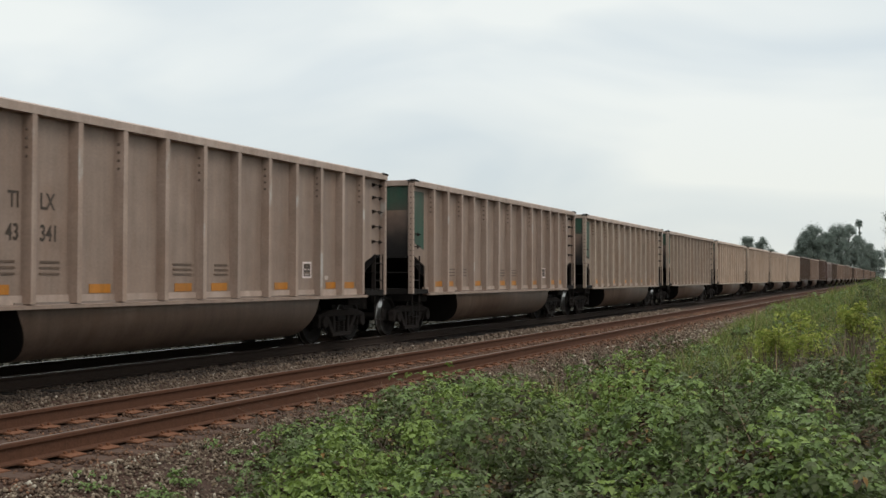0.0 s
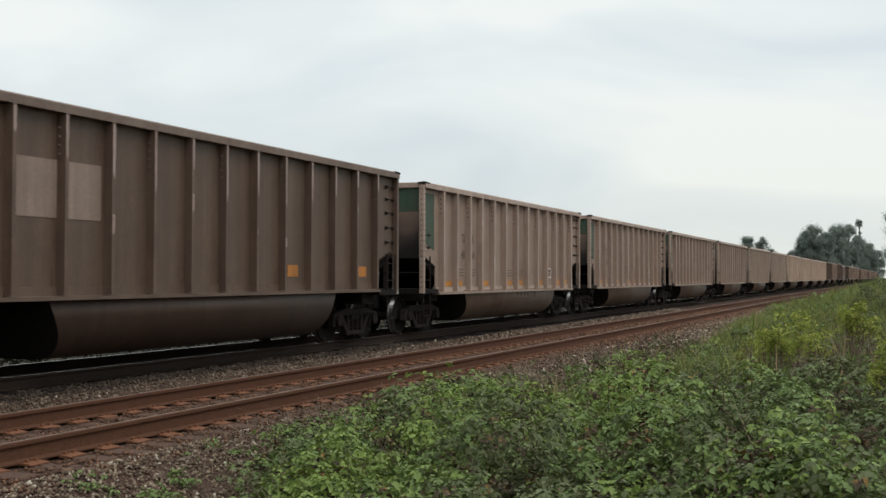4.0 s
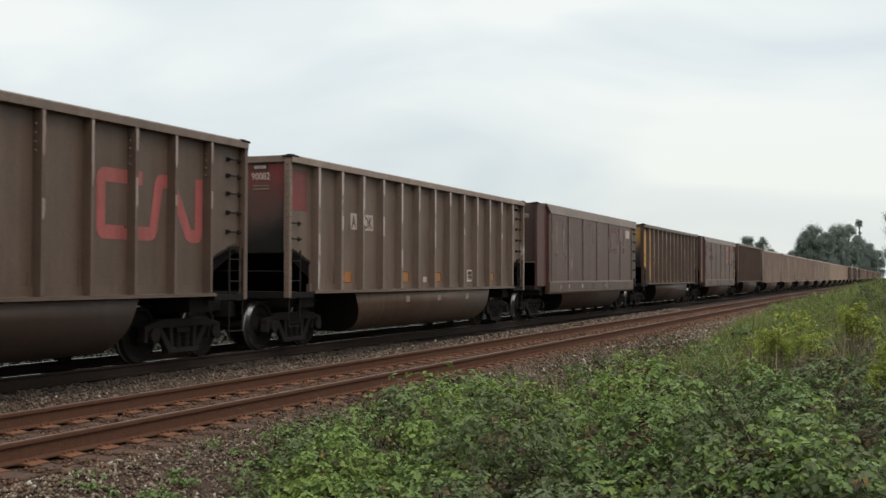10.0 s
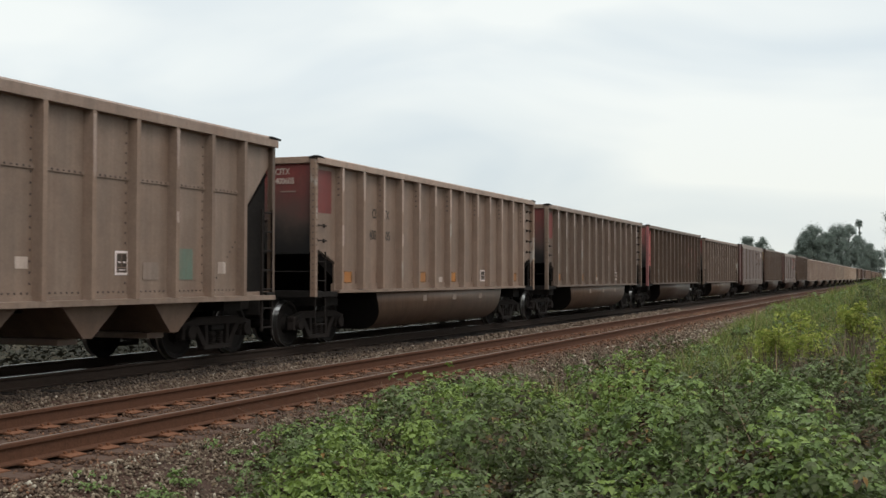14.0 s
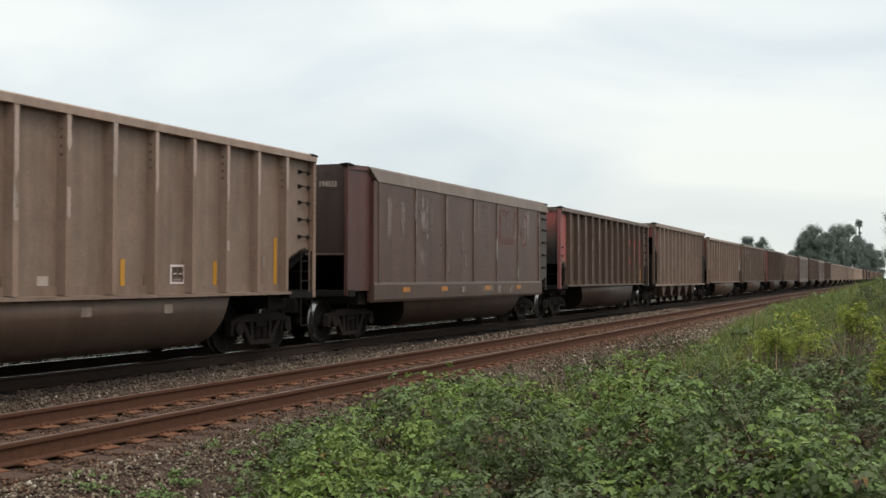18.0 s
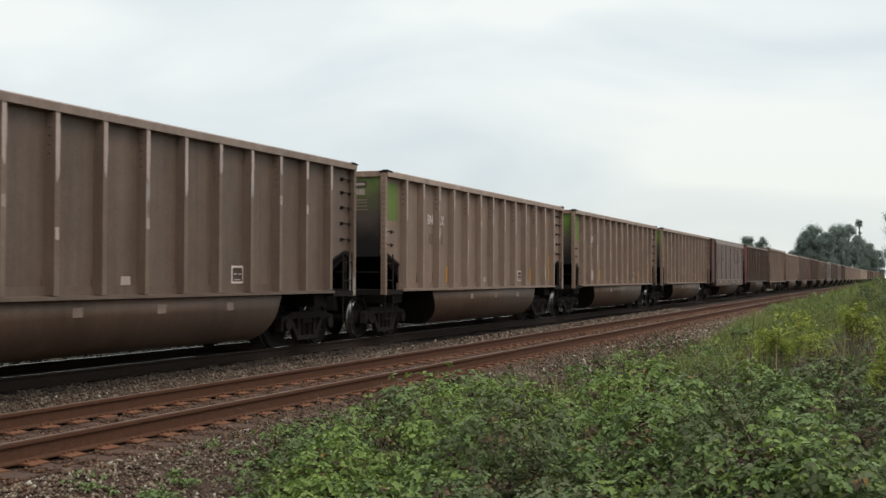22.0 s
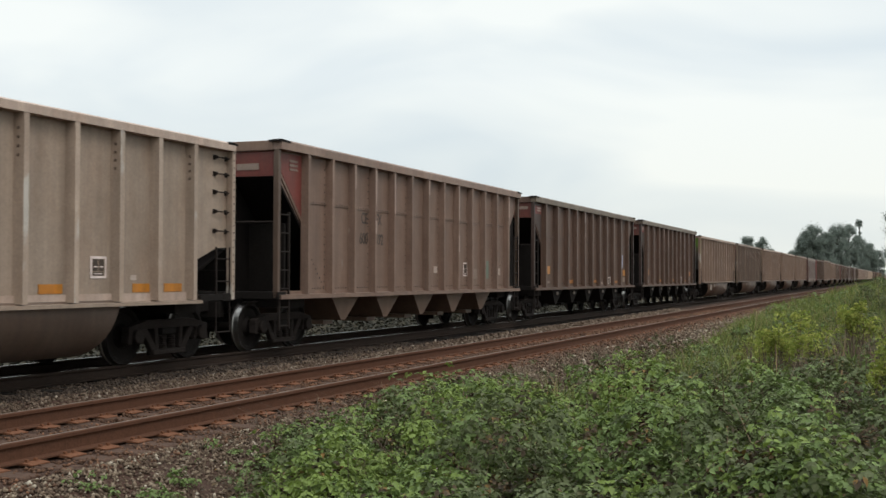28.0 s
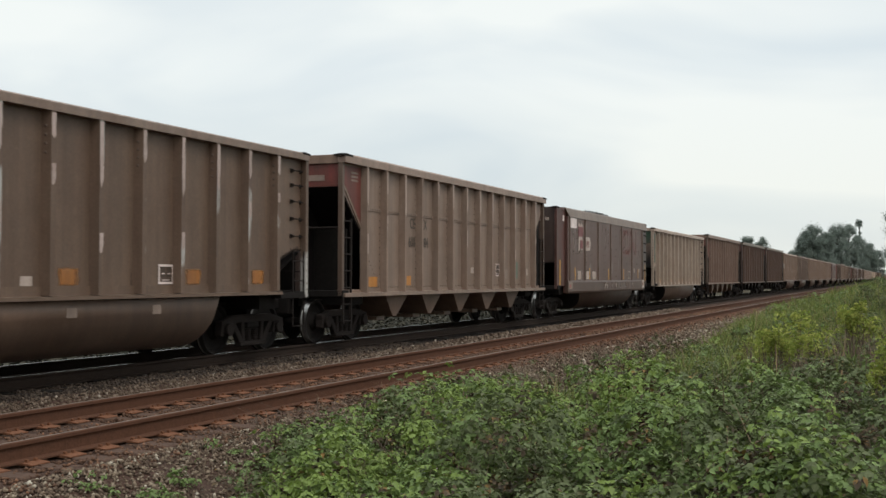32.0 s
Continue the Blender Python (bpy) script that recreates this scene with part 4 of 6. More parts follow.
def panel_gondola(spec, full=True):
    car = new("panel_gondola", None)
    body, end = P["panel"], P["maroon"]
    x = 1.575

    def side(s):
        return Geo().prism([(-6.10, 1.25), (6.42, 1.25), (6.42, 3.50), (-6.10, 3.50)], "x", s * (x - 0.04), s * x).mesh("side_panel", body)
    mirrored(car, "side_panel", "side2", side)
    mirrored(car, "belly_band", "band2", lambda s: Geo().prism([(s * 1.50, 0.84), (s * 1.58, 0.84), (s * 1.605, 0.90), (s * 1.605, 1.22), (s * 1.58, 1.28), (s * 1.50, 1.28)], "y", -6.16, 6.55).mesh("belly_band", P["sill_fold"]), label="folded sill band along the side")

    def chord(s):
        g = Geo()
        # the folded top runs narrower at the rear corner
        sec = [(1.54, 3.47), (1.60, 3.49), (1.545, 3.76), (1.51, 3.80), (1.42, 3.80), (1.44, 3.66)]
        v = [(s * a, -5.93 - (b - 3.47) * 1.15, b) for a, b in sec] + [(s * a, 7.27, b) for a, b in sec]
        n = len(sec)
        g.add(v, [tuple(range(n)), tuple(range(2 * n - 1, n - 1, -1))] + [(i, (i + 1) % n, n + (i + 1) % n, n + i) for i in range(n)])
        return g.mesh("top_chord", P["dusty_fold"])
    mirrored(car, "top_chord", "chord2", chord, label="folded top edge with grey dust")
    mirrored(car, "end_bay", "bay2", lambda s: Geo().prism([(-7.27, 1.10), (-5.40, 1.10), (-5.40, 3.735), (-7.27, 3.67)], "x", s * 1.44, s * 1.48).mesh("end_bay", end), label="dull maroon end bay sheet")
    mirrored(car, "end_chord", "echord2", lambda s: Geo().prism([(-7.28, 3.66), (-6.15, 3.70), (-6.15, 3.80), (-7.28, 3.76)], "x", s * 1.42, s * 1.51).mesh("end_chord", end), label="narrow maroon corner chord")
    mirrored(car, "front_bay", "fbay2", lambda s: Geo().prism([(6.40, 1.15), (7.25, 1.45), (7.25, 3.40), (6.40, 3.40)], "x", s * 1.50, s * 1.54).mesh("front_bay", P["sooty"]))
    for e in (1, -1):
        part("end_panel", shared(("end2", e), lambda: Geo().box(-1.44, 1.44, e * 7.20, e * 7.24, 1.90, 3.775).mesh("end_panel", P["sooty"])), car, label="sooty brown end sheet")
        part("slope_sheet", shared(("slope1", e), lambda: Geo().prism([(e * 7.18, 1.86), (e * 7.22, 1.84), (e * 5.65, 1.08), (e * 5.58, 1.12)], "x", -1.42, 1.42).mesh("slope_sheet", RECESS_BLACK)), car)
        part("end_sill", shared(("esill", e), lambda: Geo().box(-1.56, 1.56, e * 7.0, e * 7.30, 0.98, 1.12).mesh("end_sill", BLACK, 0.01)), car)
        for s in (1, -1):
            part("corner_cap", shared(("cap2", e, s), lambda: corner_cap_mesh(e, s, 3.765, 1.36, 1.55, 7.05, 7.40)), car, label="dark bent corner cap")
        for s in (1, -1):
            part("corner_post", shared(("cpost2", e, s), lambda: Geo().box(s * 1.44, s * 1.53, e * 7.22, e * 7.32, 1.0, 3.74).mesh("corner_post", P["sooty"] if e > 0 else end, 0.01)), car)
    for s in (1, -1):
        me = shared(("rib2", s), lambda: rib_mesh(1.28, 3.49, 0.045, 0.035 * s, 0.055, P["umber_rib"]))
        for y in PANEL_RIBS:
            part("rib", me, car, (s * x, y, 0))
        me = shared(("edge2", s), lambda: rib_mesh(1.26, 3.49, 0.05, 0.03 * s, 0.06, P["umber_rib"]))
        part("panel_edge", me, car, (s * x, -5.88, 0))
    mirrored(car, "step_plate", "step2", lambda s: Geo().box(s * 1.42, s * 1.572, -6.14, -6.10, 0.86, 3.50).mesh("step_plate", end), label="narrow plate closing the side recess")
    part("floor", shared("floor1", lambda: Geo().box(-1.42, 1.42, -5.6, 5.6, 1.08, 1.14).mesh("floor", BLACK)), car)
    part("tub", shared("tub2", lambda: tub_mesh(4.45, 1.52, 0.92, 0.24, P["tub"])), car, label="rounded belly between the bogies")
    if full:
        rv = part("rivets", shared("rivets2", panel_rivets_mesh), car, label="columns of small dark rivets")
        rv["kind"] = "stuff"
        grabs(car, (1.7, 2.1, 2.5, 2.9, 3.25), 1.54, 6.95, STEEL, (1,))
    running_gear(car)
    return car, x + 0.004, PANEL_RIBS


def hopper_rivets_mesh(ys, xs, belt):
    """Rivet heads along the belt, above the sill and down beside every other rib."""
    g = Geo()

    def head(y, z, x=xs, q=0.016):
        g.add([(x, y - q, z - q), (x, y + q, z - q), (x, y + q, z + q), (x, y - q, z + q), (x + 0.014, y, z)], [(0, 1, 4), (1, 2, 4), (2, 3, 4), (3, 0, 4)])
    for i, (a, c) in enumerate(zip(ys, ys[1:])):
        n = 7
        for k in range(n):
            y = a + 0.16 + (c - a - 0.32) * k / (n - 1)
            head(y, belt + 0.03, xs + 0.02)
            head(y, 1.17)
        if i in (0, len(ys) - 2):
            for k in range(10):
                t = k / 9
                head((a + 0.12 + 0.75 * t) if i == 0 else (c - 0.12 - 0.75 * t), 2.0 - 0.8 * t)
        if i % 2 == 0:
            for k in range(16):
                head(c - 0.12, 1.30 + k * 0.15)
    return g.mesh("rivets", P["sooty"])


# ---- kind three: bottom-dump hopper with sloping ends ----
def hopper(spec, full=True):
    car = new("coal_hopper", None)
    body, rib = P[spec["body"]], P[spec["rib"]]
    xs = 1.46
    rake = spec.get("rake", 1.0)

    def side(s):
        pts = [(-7.20, 3.79), (-7.20, 3.42), (-6.22, 2.42), (-6.22, 1.02), (6.22, 1.02), (6.22, 2.42), (7.20, 3.42), (7.20, 3.79)]
        return Geo().prism(pts, "x", s * (xs - 0.03), s * xs).mesh("side_panel", body)
    mirrored(car, "side_panel", ("side3", spec["body"]), side)
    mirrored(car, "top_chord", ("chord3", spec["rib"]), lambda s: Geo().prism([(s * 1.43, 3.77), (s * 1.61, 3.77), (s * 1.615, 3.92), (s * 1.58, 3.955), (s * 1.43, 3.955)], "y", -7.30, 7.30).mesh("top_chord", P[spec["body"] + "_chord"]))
    mirrored(car, "side_sill", ("sill3", spec["rib"]), lambda s: Geo().prism([(s * 1.40, 0.98), (s * 1.60, 0.98), (s * 1.60, 1.06), (s * 1.48, 1.07), (s * 1.48, 1.13), (s * 1.40, 1.13)], "y", -7.25, 7.25).mesh("side_sill", body))
    belt = 2.84 if spec["body"] in ("hopper", "russet") else 2.66
    mirrored(car, "belt", ("belt3", spec["body"]), lambda s: Geo().box(s * xs, s * (xs + 0.02), -6.2, 6.2, belt, belt + 0.06).mesh("belt", body))
    ys = spec.get("rows") or [-6.18 + 1.03 * k for k in range(13)]
    w, d, base = spec.get("rib_size", (0.09, 0.145, 0.15))
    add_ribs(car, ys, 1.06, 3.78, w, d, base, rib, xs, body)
    if full:
        wear_ribs(car, ys, xs + d, 3.74, w, spec["body"] + "_worn", 0.5)
    if full:
        rv = part("rivets", shared(("rivets3", belt), lambda: hopper_rivets_mesh(ys, xs, belt)), car, label="rows of small dark rivets")
        rv["kind"] = "stuff"
    for e in (1, -1):
        part("end_chord", shared(("echord3", e, spec["rib"]), lambda: Geo().box(-1.43, 1.43, e * 7.12, e * 7.30, 3.75, 3.935).mesh("end_chord", rib, 0.01)), car)
        for s in (1, -1):
            part("corner_cap", shared(("cap3", e, s), lambda: corner_cap_mesh(e, s, 3.935, 1.38, 1.62, 6.95, 7.38)), car, label="dark bent corner cap")
        part("end_band", shared(("band3", e, spec["tint"]), lambda: Geo().box(-1.44, 1.44, e * 7.20, e * 7.24, 3.28, 3.75).mesh("end_band", P[spec["tint"]])), car, label="dull red band across the end")
        part("slope_sheet", shared(("slope3", e), lambda: Geo().prism([(e * 7.16, 3.30), (e * 7.20, 3.26), (e * 4.85, 1.02), (e * 4.78, 1.06)], "x", -1.43, 1.43).mesh("slope_sheet", RECESS_BLACK)), car)
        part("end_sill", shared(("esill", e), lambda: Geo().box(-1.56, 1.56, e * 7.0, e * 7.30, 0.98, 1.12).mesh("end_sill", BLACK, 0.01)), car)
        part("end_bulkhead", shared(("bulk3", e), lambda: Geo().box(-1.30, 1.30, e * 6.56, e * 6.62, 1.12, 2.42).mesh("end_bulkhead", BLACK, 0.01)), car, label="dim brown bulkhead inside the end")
        # Sheet added behind the ladder; its black stands in for recess shade.
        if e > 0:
            mirrored(car, "end_bay_sheet", "ebay3", lambda s: Geo().prism([(6.22, 1.10), (7.18, 1.10), (7.18, 3.44), (6.22, 2.46)], "x", s * 1.38, s * 1.40).mesh("end_bay_sheet", BLACK), label="near-black sheet added behind the corner ladder")
        # Webs added, unseen, to close the view under the slope.
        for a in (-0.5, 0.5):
            part("slope_web", shared(("web3", e), lambda: Geo().prism([(e * 7.12, 1.12), (e * 7.12, 3.18), (e * 5.05, 1.24), (e * 5.05, 1.12)], "x", -0.02, 0.02).mesh("slope_web", RECESS_BLACK)), car, (a, 0, 0), "near-black upright web added under the slope")
        part("end_rail", shared(("erail3", e), lambda: Geo().tube([(-1.5, e * 7.26, 2.42), (1.5, e * 7.26, 2.42)], 0.025, 6).mesh("end_rail", STEEL)), car)
        for s in (1, -1):
            part("corner_post", shared(("cpost3", e, s, spec["body"]), lambda: Geo().box(s * 1.44, s * 1.55, e * 7.20, e * 7.30, 1.0, 3.77).mesh("corner_post", P["umber"] if spec["body"] in ("hopper", "russet") else P["sooty"], 0.01)), car)
            part("end_post", shared(("epost3", e, s), lambda: Geo().box(s * 0.45, s * 0.55, e * 7.22, e * 7.30, 1.0, 3.30).mesh("end_post", P["sooty"], 0.01)), car)
            if full:
                part("ladder", shared(("lad3", e, s), lambda: ladder_mesh(s, 1.53, e * 7.22, e * 6.86, 0.42, 2.62, 7, STEEL)), car, label="steel corner ladder")
        mirrored(car, "gusset", ("gus3", e, spec["body"]), lambda s: Geo().prism([(e * 7.18, 3.73), (e * 6.26, 3.73), (e * 6.26, 2.56), (e * 7.18, 3.48)], "x", s * xs, s * (xs + 0.006)).mesh("gusset", P[spec.get("corner", spec["tint"]) if e < 0 else spec["body"]]))

    def chute(x):
        g = Geo()
        top = [(-1.42, -0.66, 1.0), (1.42, -0.66, 1.0), (1.42, 0.66, 1.0), (-1.42, 0.66, 1.0)]
        low = [(-1.36, -0.10, 0.50), (1.36, -0.10, 0.50), (1.36, 0.10, 0.50), (-1.36, 0.10, 0.50)]
        g.add(top + low, [(0, 1, 2, 3), (7, 6, 5, 4), (0, 4, 5, 1), (1, 5, 6, 2), (2, 6, 7, 3), (3, 7, 4, 0)])
        g.box(-1.0, 1.0, -0.22, 0.22, 0.40, 0.49)
        return g.mesh("chute", P["tan_tub"] if spec["body"] in ("hopper", "russet") else BLACK)
    for y in (-4.2, -2.05, 0.1, 2.25, 4.4):
        part("chute", shared(("chute", spec["body"]), lambda: chute(0)), car, (0, y, 0), "wedge-shaped discharge chute")
    part("floor", shared("floor3", lambda: Geo().box(-1.42, 1.42, -4.8, 4.8, 1.0, 1.06).mesh("floor", BLACK)), car)
    running_gear(car)
    return car, xs + 0.004, ys


def mid(ys, k):
    return (ys[k] + ys[k + 1]) / 2


# ---- the train, car by car; number 0 is the first one to pass at the start ----
def marks(car, x, ys, left, right, k, size, mat, low_left="", low_right="", z=2.62, gap=0.66, low_mat=None, backed=False):
    """Reporting marks broken by a rib: left part ends before rib k, right part starts after it."""
    for body, zz, side in ((left, z, 0), (right, z, 1), (low_left, z - gap, 0), (low_right, z - gap, 1)):
        if body:
            use = low_mat if low_mat and zz < z else mat
            me = letters(body, size, use)
            wide = max(v.co.x for v in me.vertices) * 0.8
            y0 = ys[k] + 0.27 if side else ys[k] - 0.14 - wide
            if backed == 2 and zz == z:
                side_text(body, size, P["ink"], car, x - 0.004, y0 + 0.035, zz - 0.015, "dark shadow of the lettering")
                use = P["bright"]
            if backed == 1 and zz == z:
                plate("paint_patch", car, x - 0.006, y0 - 0.05, y0 + wide + 0.06, zz - 0.05, zz + size * 0.78 + 0.03, P["white"], "white patch under the lettering")
            side_text(body, size, use, car, x, y0, zz)


def tilx(num, tone="beige"):
    def build(full=True):
        car, x, ys = gondola({"body": tone, "rib": tone + "_rib", "tint": "green", "drop": 0.09, "low": 0.11, "rows": [-6.03, -5.07, -4.08, -3.15, -2.13, -1.07, 0.0, 1.07, 2.13, 3.15, 4.16, 5.12, 6.09], "bay_low": 2.25, "bay_cut": 0.20, "bay": (-7.16, -6.40), "tub": "beige_tub", "bay_label": "dark green painted corner panel"}, full)
        tagged(car, "dusty beige ribbed coal gondola with dark green corner panel", "freight car", "train cars")
        if full:
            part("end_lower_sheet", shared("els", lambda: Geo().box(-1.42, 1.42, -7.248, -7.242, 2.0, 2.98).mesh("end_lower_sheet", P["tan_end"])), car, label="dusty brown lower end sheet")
            mirrored(car, "lower_band", "lowband", lambda s: Geo().box(s * 1.478, s * 1.486, -6.28, 6.28, 1.022, 1.145).mesh("lower_band", P["beige_chord"]), (1,), "pale riveted strip above the sill")
            if num:
                marks(car, x, ys, "TI", "LX", 2, 0.31, P["ink"], num[:2], num[2:], 2.31, 0.43)
            for c in (-5.41, -4.62, -2.53, -0.42, 0.65, 2.78, 4.85, 5.66):
                plate("reflector", car, x, c - 0.24, c + 0.24, 1.16, 1.29, P["strip"], "orange reflector strip")
            for c, w in ((-4.5, 0.22), (-3.6, 0.2), (-0.45, 0.26), (0.7, 0.2)):
                for z in (1.42, 1.50, 1.58):
                    plate("faded_stencil", car, x, c - w, c + w, z, z + 0.03, P["faded_ink"], "faded illegible stencil line")
            if num == "43364":
                for k in range(6):
                    worn_patch(car, 1.502, 0.2 + k * 0.34, 0.42 + k * 0.34, 0.80, 0.95, "faded_ink_thin", 30 + k, "faded dark scrawl on the belly")
            stencil_box(car, x, 3.62, 1.37, P["bright"], 0.36, 0.32)
            plate("placard", car, x, 4.55, 4.70, 1.34, 1.42, P["white"], "small white placard")
        return car
    return build


def tan_car(tint, left="", right="", nl="", nr="", ink="white", strips="lemon", orange=(), body="tan", note="", end_mark="", drop=0.0):
    def build(full=True):
        car, x, ys = gondola({"body": body, "rib": body + "_rib", "tint": tint, "drop": drop, "bay_low": 2.68, "tub": "tan_tub", "bay": (-7.06, -6.44)}, full)
        tagged(car, note, "freight car", "train cars")
        if full:
            if left:
                marks(car, x + (0.006 if ink == "white" else 0), ys, left, right, 2, 0.34 if ink == "white" else 0.29, P["faded_ink" if nr == "482" else "ink"], nl, nr, 2.69 - 3 * drop, 0.47, P["faded_ink"] if ink == "white" else None, 0 if ink != "white" else 2 if tint == "lime" else 1)
                if ink == "white":
                    for y0 in () if nl else (ys[2] - 0.45, ys[2] + 0.15):
                        plate("faded_digit", car, x, y0, y0 + 0.14, 2.24, 2.5, P["faded_ink"], "worn illegible digit")
            if end_mark:
                part("mark_backing", shared("endback", lambda: Geo().box(0.72, 1.06, -7.252, -7.246, 3.42, 3.56).mesh("mark_backing", P["ink"])), car, label="dark backing plate on the end")
                part("lettering_bar", shared("endbar", lambda: Geo().box(0.76, 1.02, -7.257, -7.252, 3.46, 3.52).mesh("lettering_bar", P["white"])), car, label="illegible white lettering")
                end_text(end_mark, 0.19, P["white"], car, 0.70, -7.25, 3.25)
                for z in (3.06, 3.12, 2.98, 2.90) if tint == "lime" else (3.06, 3.12):
                    part("lettering_bar", shared("endline", lambda: Geo().box(0.74, 1.08, -7.252, -7.246, 0, 0.025).mesh("lettering_bar", P["dim_white"])), car, (0, 0, z), "faint illegible white line")
            if nl == "400":
                end_text(left + right, 0.17, P["white"], car, 0.62, -7.25, 3.44)
                end_text(nl + nr, 0.17, P["white"], car, 0.62, -7.25, 3.25)
                part("lettering_bar", shared("endline", lambda: Geo().box(0.74, 1.08, -7.252, -7.246, 0, 0.025).mesh("lettering_bar", P["dim_white"])), car, (0, 0, 3.08), "faint illegible white line")
            if strips == "lemon":
                for y in (-3.36, 1.32, 3.84):
                    plate("reflector", car, x, y, y + 0.11, 1.22, 1.66, P["lemon"], "yellow reflector strip")
                plate("reflector", car, x, 5.88, 5.99, 1.24, 2.12, P["lemon"], "tall yellow reflector strip")
                plate("paint_patch", car, x, 5.45, 5.58, 1.58, 1.76, P["dim_white"], "pale paint patch")
                plate("paint_patch", car, x, -6.02, -5.85, 1.36, 1.56, P["dim_white"], "pale paint patch")
            if nl == "12":
                plate("placard", car, x, -4.80, -4.24, 1.28, 1.66, P["white"], "white repainted data panel")
            if nl == "11":
                for y0 in (-2.95, 2.95):
                    worn_patch(car, 1.502, y0 - 0.5, y0 + 0.5, 0.62, 1.02, "dim_white_thin", 90, "faded white data panel on the belly")
                    for k in range(3):
                        plate("lettering_bar", car, 1.507, y0 - 0.34, y0 + 0.30, 0.93 - 0.09 * k, 0.96 - 0.09 * k, P["faded_ink"], "illegible dark lettering line")
            for k in orange:
                worn_patch(car, x, mid(ys, k) - 0.26, mid(ys, k) + 0.22, 1.27, 1.52, "faded_orange_thin", 80 + k, "worn orange reflector patch")
            stencil_box(car, x, 2.60, 1.28, P["bright"], 0.40, 0.31)
            plate("placard", car, x, -0.48, -0.25, 1.27, 1.40, P["white"], "small white placard")
            for y in (-1.6, 0.4, 2.4):
                plate("placard", car, 1.50, y, y + 0.22, 0.82, 0.96, P["dim_white"], "small pale placard on the belly")
        return car
    return build


def dark_car(tint="", logo=False, patches=(), board=False, strips=()):
    def build(full=True):
        s = {"body": "umber", "rib": "umber_rib", "rib_size": (0.07, 0.15, 0.08), "bay_low": 2.1, "bay_cut": 0.2}
        if tint:
            s["tint"] = tint
        if tint == "pink":
            s["post"] = "dusty_pink"
        car, x, ys = gondola(s, full)
        tagged(car, "dark brown coal gondola with thin fin ribs" + (", faded red corner panel" if tint else ""), "freight car", "train cars")
        if full and logo:
            red_shapes(car, x, 3.32, 1.95, 1.05, 2.75)
        if full and board:
            plate("name_board", car, x, mid(ys, 1) - 0.35, mid(ys, 2) + 0.4, 2.2, 3.0, P["dim_white"], "faded pale lettering patch")
        if full:
            for k in patches:
                plate("reflector", car, x, mid(ys, k) - 0.2, mid(ys, k) + 0.2, 1.4, 1.62, P["strip"], "worn orange reflector patch")
            for y in strips:
                plate("reflector", car, x, y, y + 0.10, 1.24, 1.76, P["lemon"], "yellow reflector strip")
        return car
    return build


def ribbon_mesh(h, w, mat):
    """One bent band: a square hook that runs on into a slanting fold, all corners rounded."""
    t = h * 0.20
    line = [(w * 0.40, h - t / 2), (t / 2, h - t / 2), (t / 2, t / 2), (w * 0.50, t / 2), (w * 0.56, h - t / 2), (w * 0.68, h - t / 2), (w * 0.86, t / 2), (w - t / 2, t / 2), (w - t / 2, h)]
    tight = [line[0]]
    for a, p, c in zip(line, line[1:], line[2:]):
        for q in (a, c):
            d = math.hypot(q[0] - p[0], q[1] - p[1])
            k = min(0.45, 0.20 * h / d)
            tight.append((p[0] + (q[0] - p[0]) * k, p[1] + (q[1] - p[1]) * k))
            if q is a:
                tight.append(p)
    line = tight + [line[-1]]
    for _ in range(3):
        cut = [line[0]]
        for p, q in zip(line, line[1:]):
            cut += [(p[0] * 0.75 + q[0] * 0.25, p[1] * 0.75 + q[1] * 0.25), (p[0] * 0.25 + q[0] * 0.75, p[1] * 0.25 + q[1] * 0.75)]
        line = cut + [line[-1]]
    edge = []
    for k, p in enumerate(line):
        a, c = line[max(k - 1, 0)], line[min(k + 1, len(line) - 1)]
        d = Vector((c[0] - a[0], c[1] - a[1])).normalized() * t * 0.5
        edge.append(((p[0] - d.y, p[1] + d.x), (p[0] + d.y, p[1] - d.x)))
    g = Geo()
    v = [(0.001, q[0], q[1]) for e in edge for q in e]
    g.add(v, [(2 * k, 2 * k + 1, 2 * k + 3, 2 * k + 2) for k in range(len(edge) - 1)])
    return g.mesh("emblem_band", P[mat + "_thin"])


def red_shapes(car, x, y, z, h, w, mat="logo"):
    """A worn red emblem of one bent band."""
    part("emblem_band", shared(("emblem", h, w, mat), lambda: ribbon_mesh(h, w, mat)), car, (x, y, z), "faded red band of the painted emblem")


def paint_run(car, x, y, z0, z1, w, seed):
    """A run of old paint that frays out at its rim; its outline sways and thins downwards."""
    r = random.Random(seed)
    n = 9
    left, right = [], []
    for k in range(n):
        t = k / (n - 1)
        half = w * 0.8 * (1.0 - 0.45 * t) * r.uniform(0.85, 1.15)
        c, z = y + w * 0.25 * math.sin(t * 2.2 + seed), z1 + (z0 - z1) * t
        left.append((c - half, z))
        right.append((c + half, z))
    pts = left + right[::-1]
    return part("paint_run", Geo().prism(pts, "x", x, x + 0.003).mesh("paint_run", P["run_thin"]), car, label="pale run of old paint")


def worn_patch(car, x, y0, y1, z0, z1, key, seed, label="pale worn paint patch"):
    """A rounded patch with an uneven rim."""
    r = random.Random(seed)
    pts = []
    for k in range(24):
        a = k * math.tau / 24
        c, d = math.cos(a), math.sin(a)
        q = (abs(c) ** 4.5 + abs(d) ** 4.5) ** (-1 / 4.5) * r.uniform(0.95, 1.05) * 1.08
        pts.append(((y0 + y1) / 2 + c * q * (y1 - y0) / 2, (z0 + z1) / 2 + d * q * (z1 - z0) / 2))
    return part("paint_patch", Geo().prism(pts, "x", x, x + 0.004).mesh("paint_patch", P[key]), car, label=label)


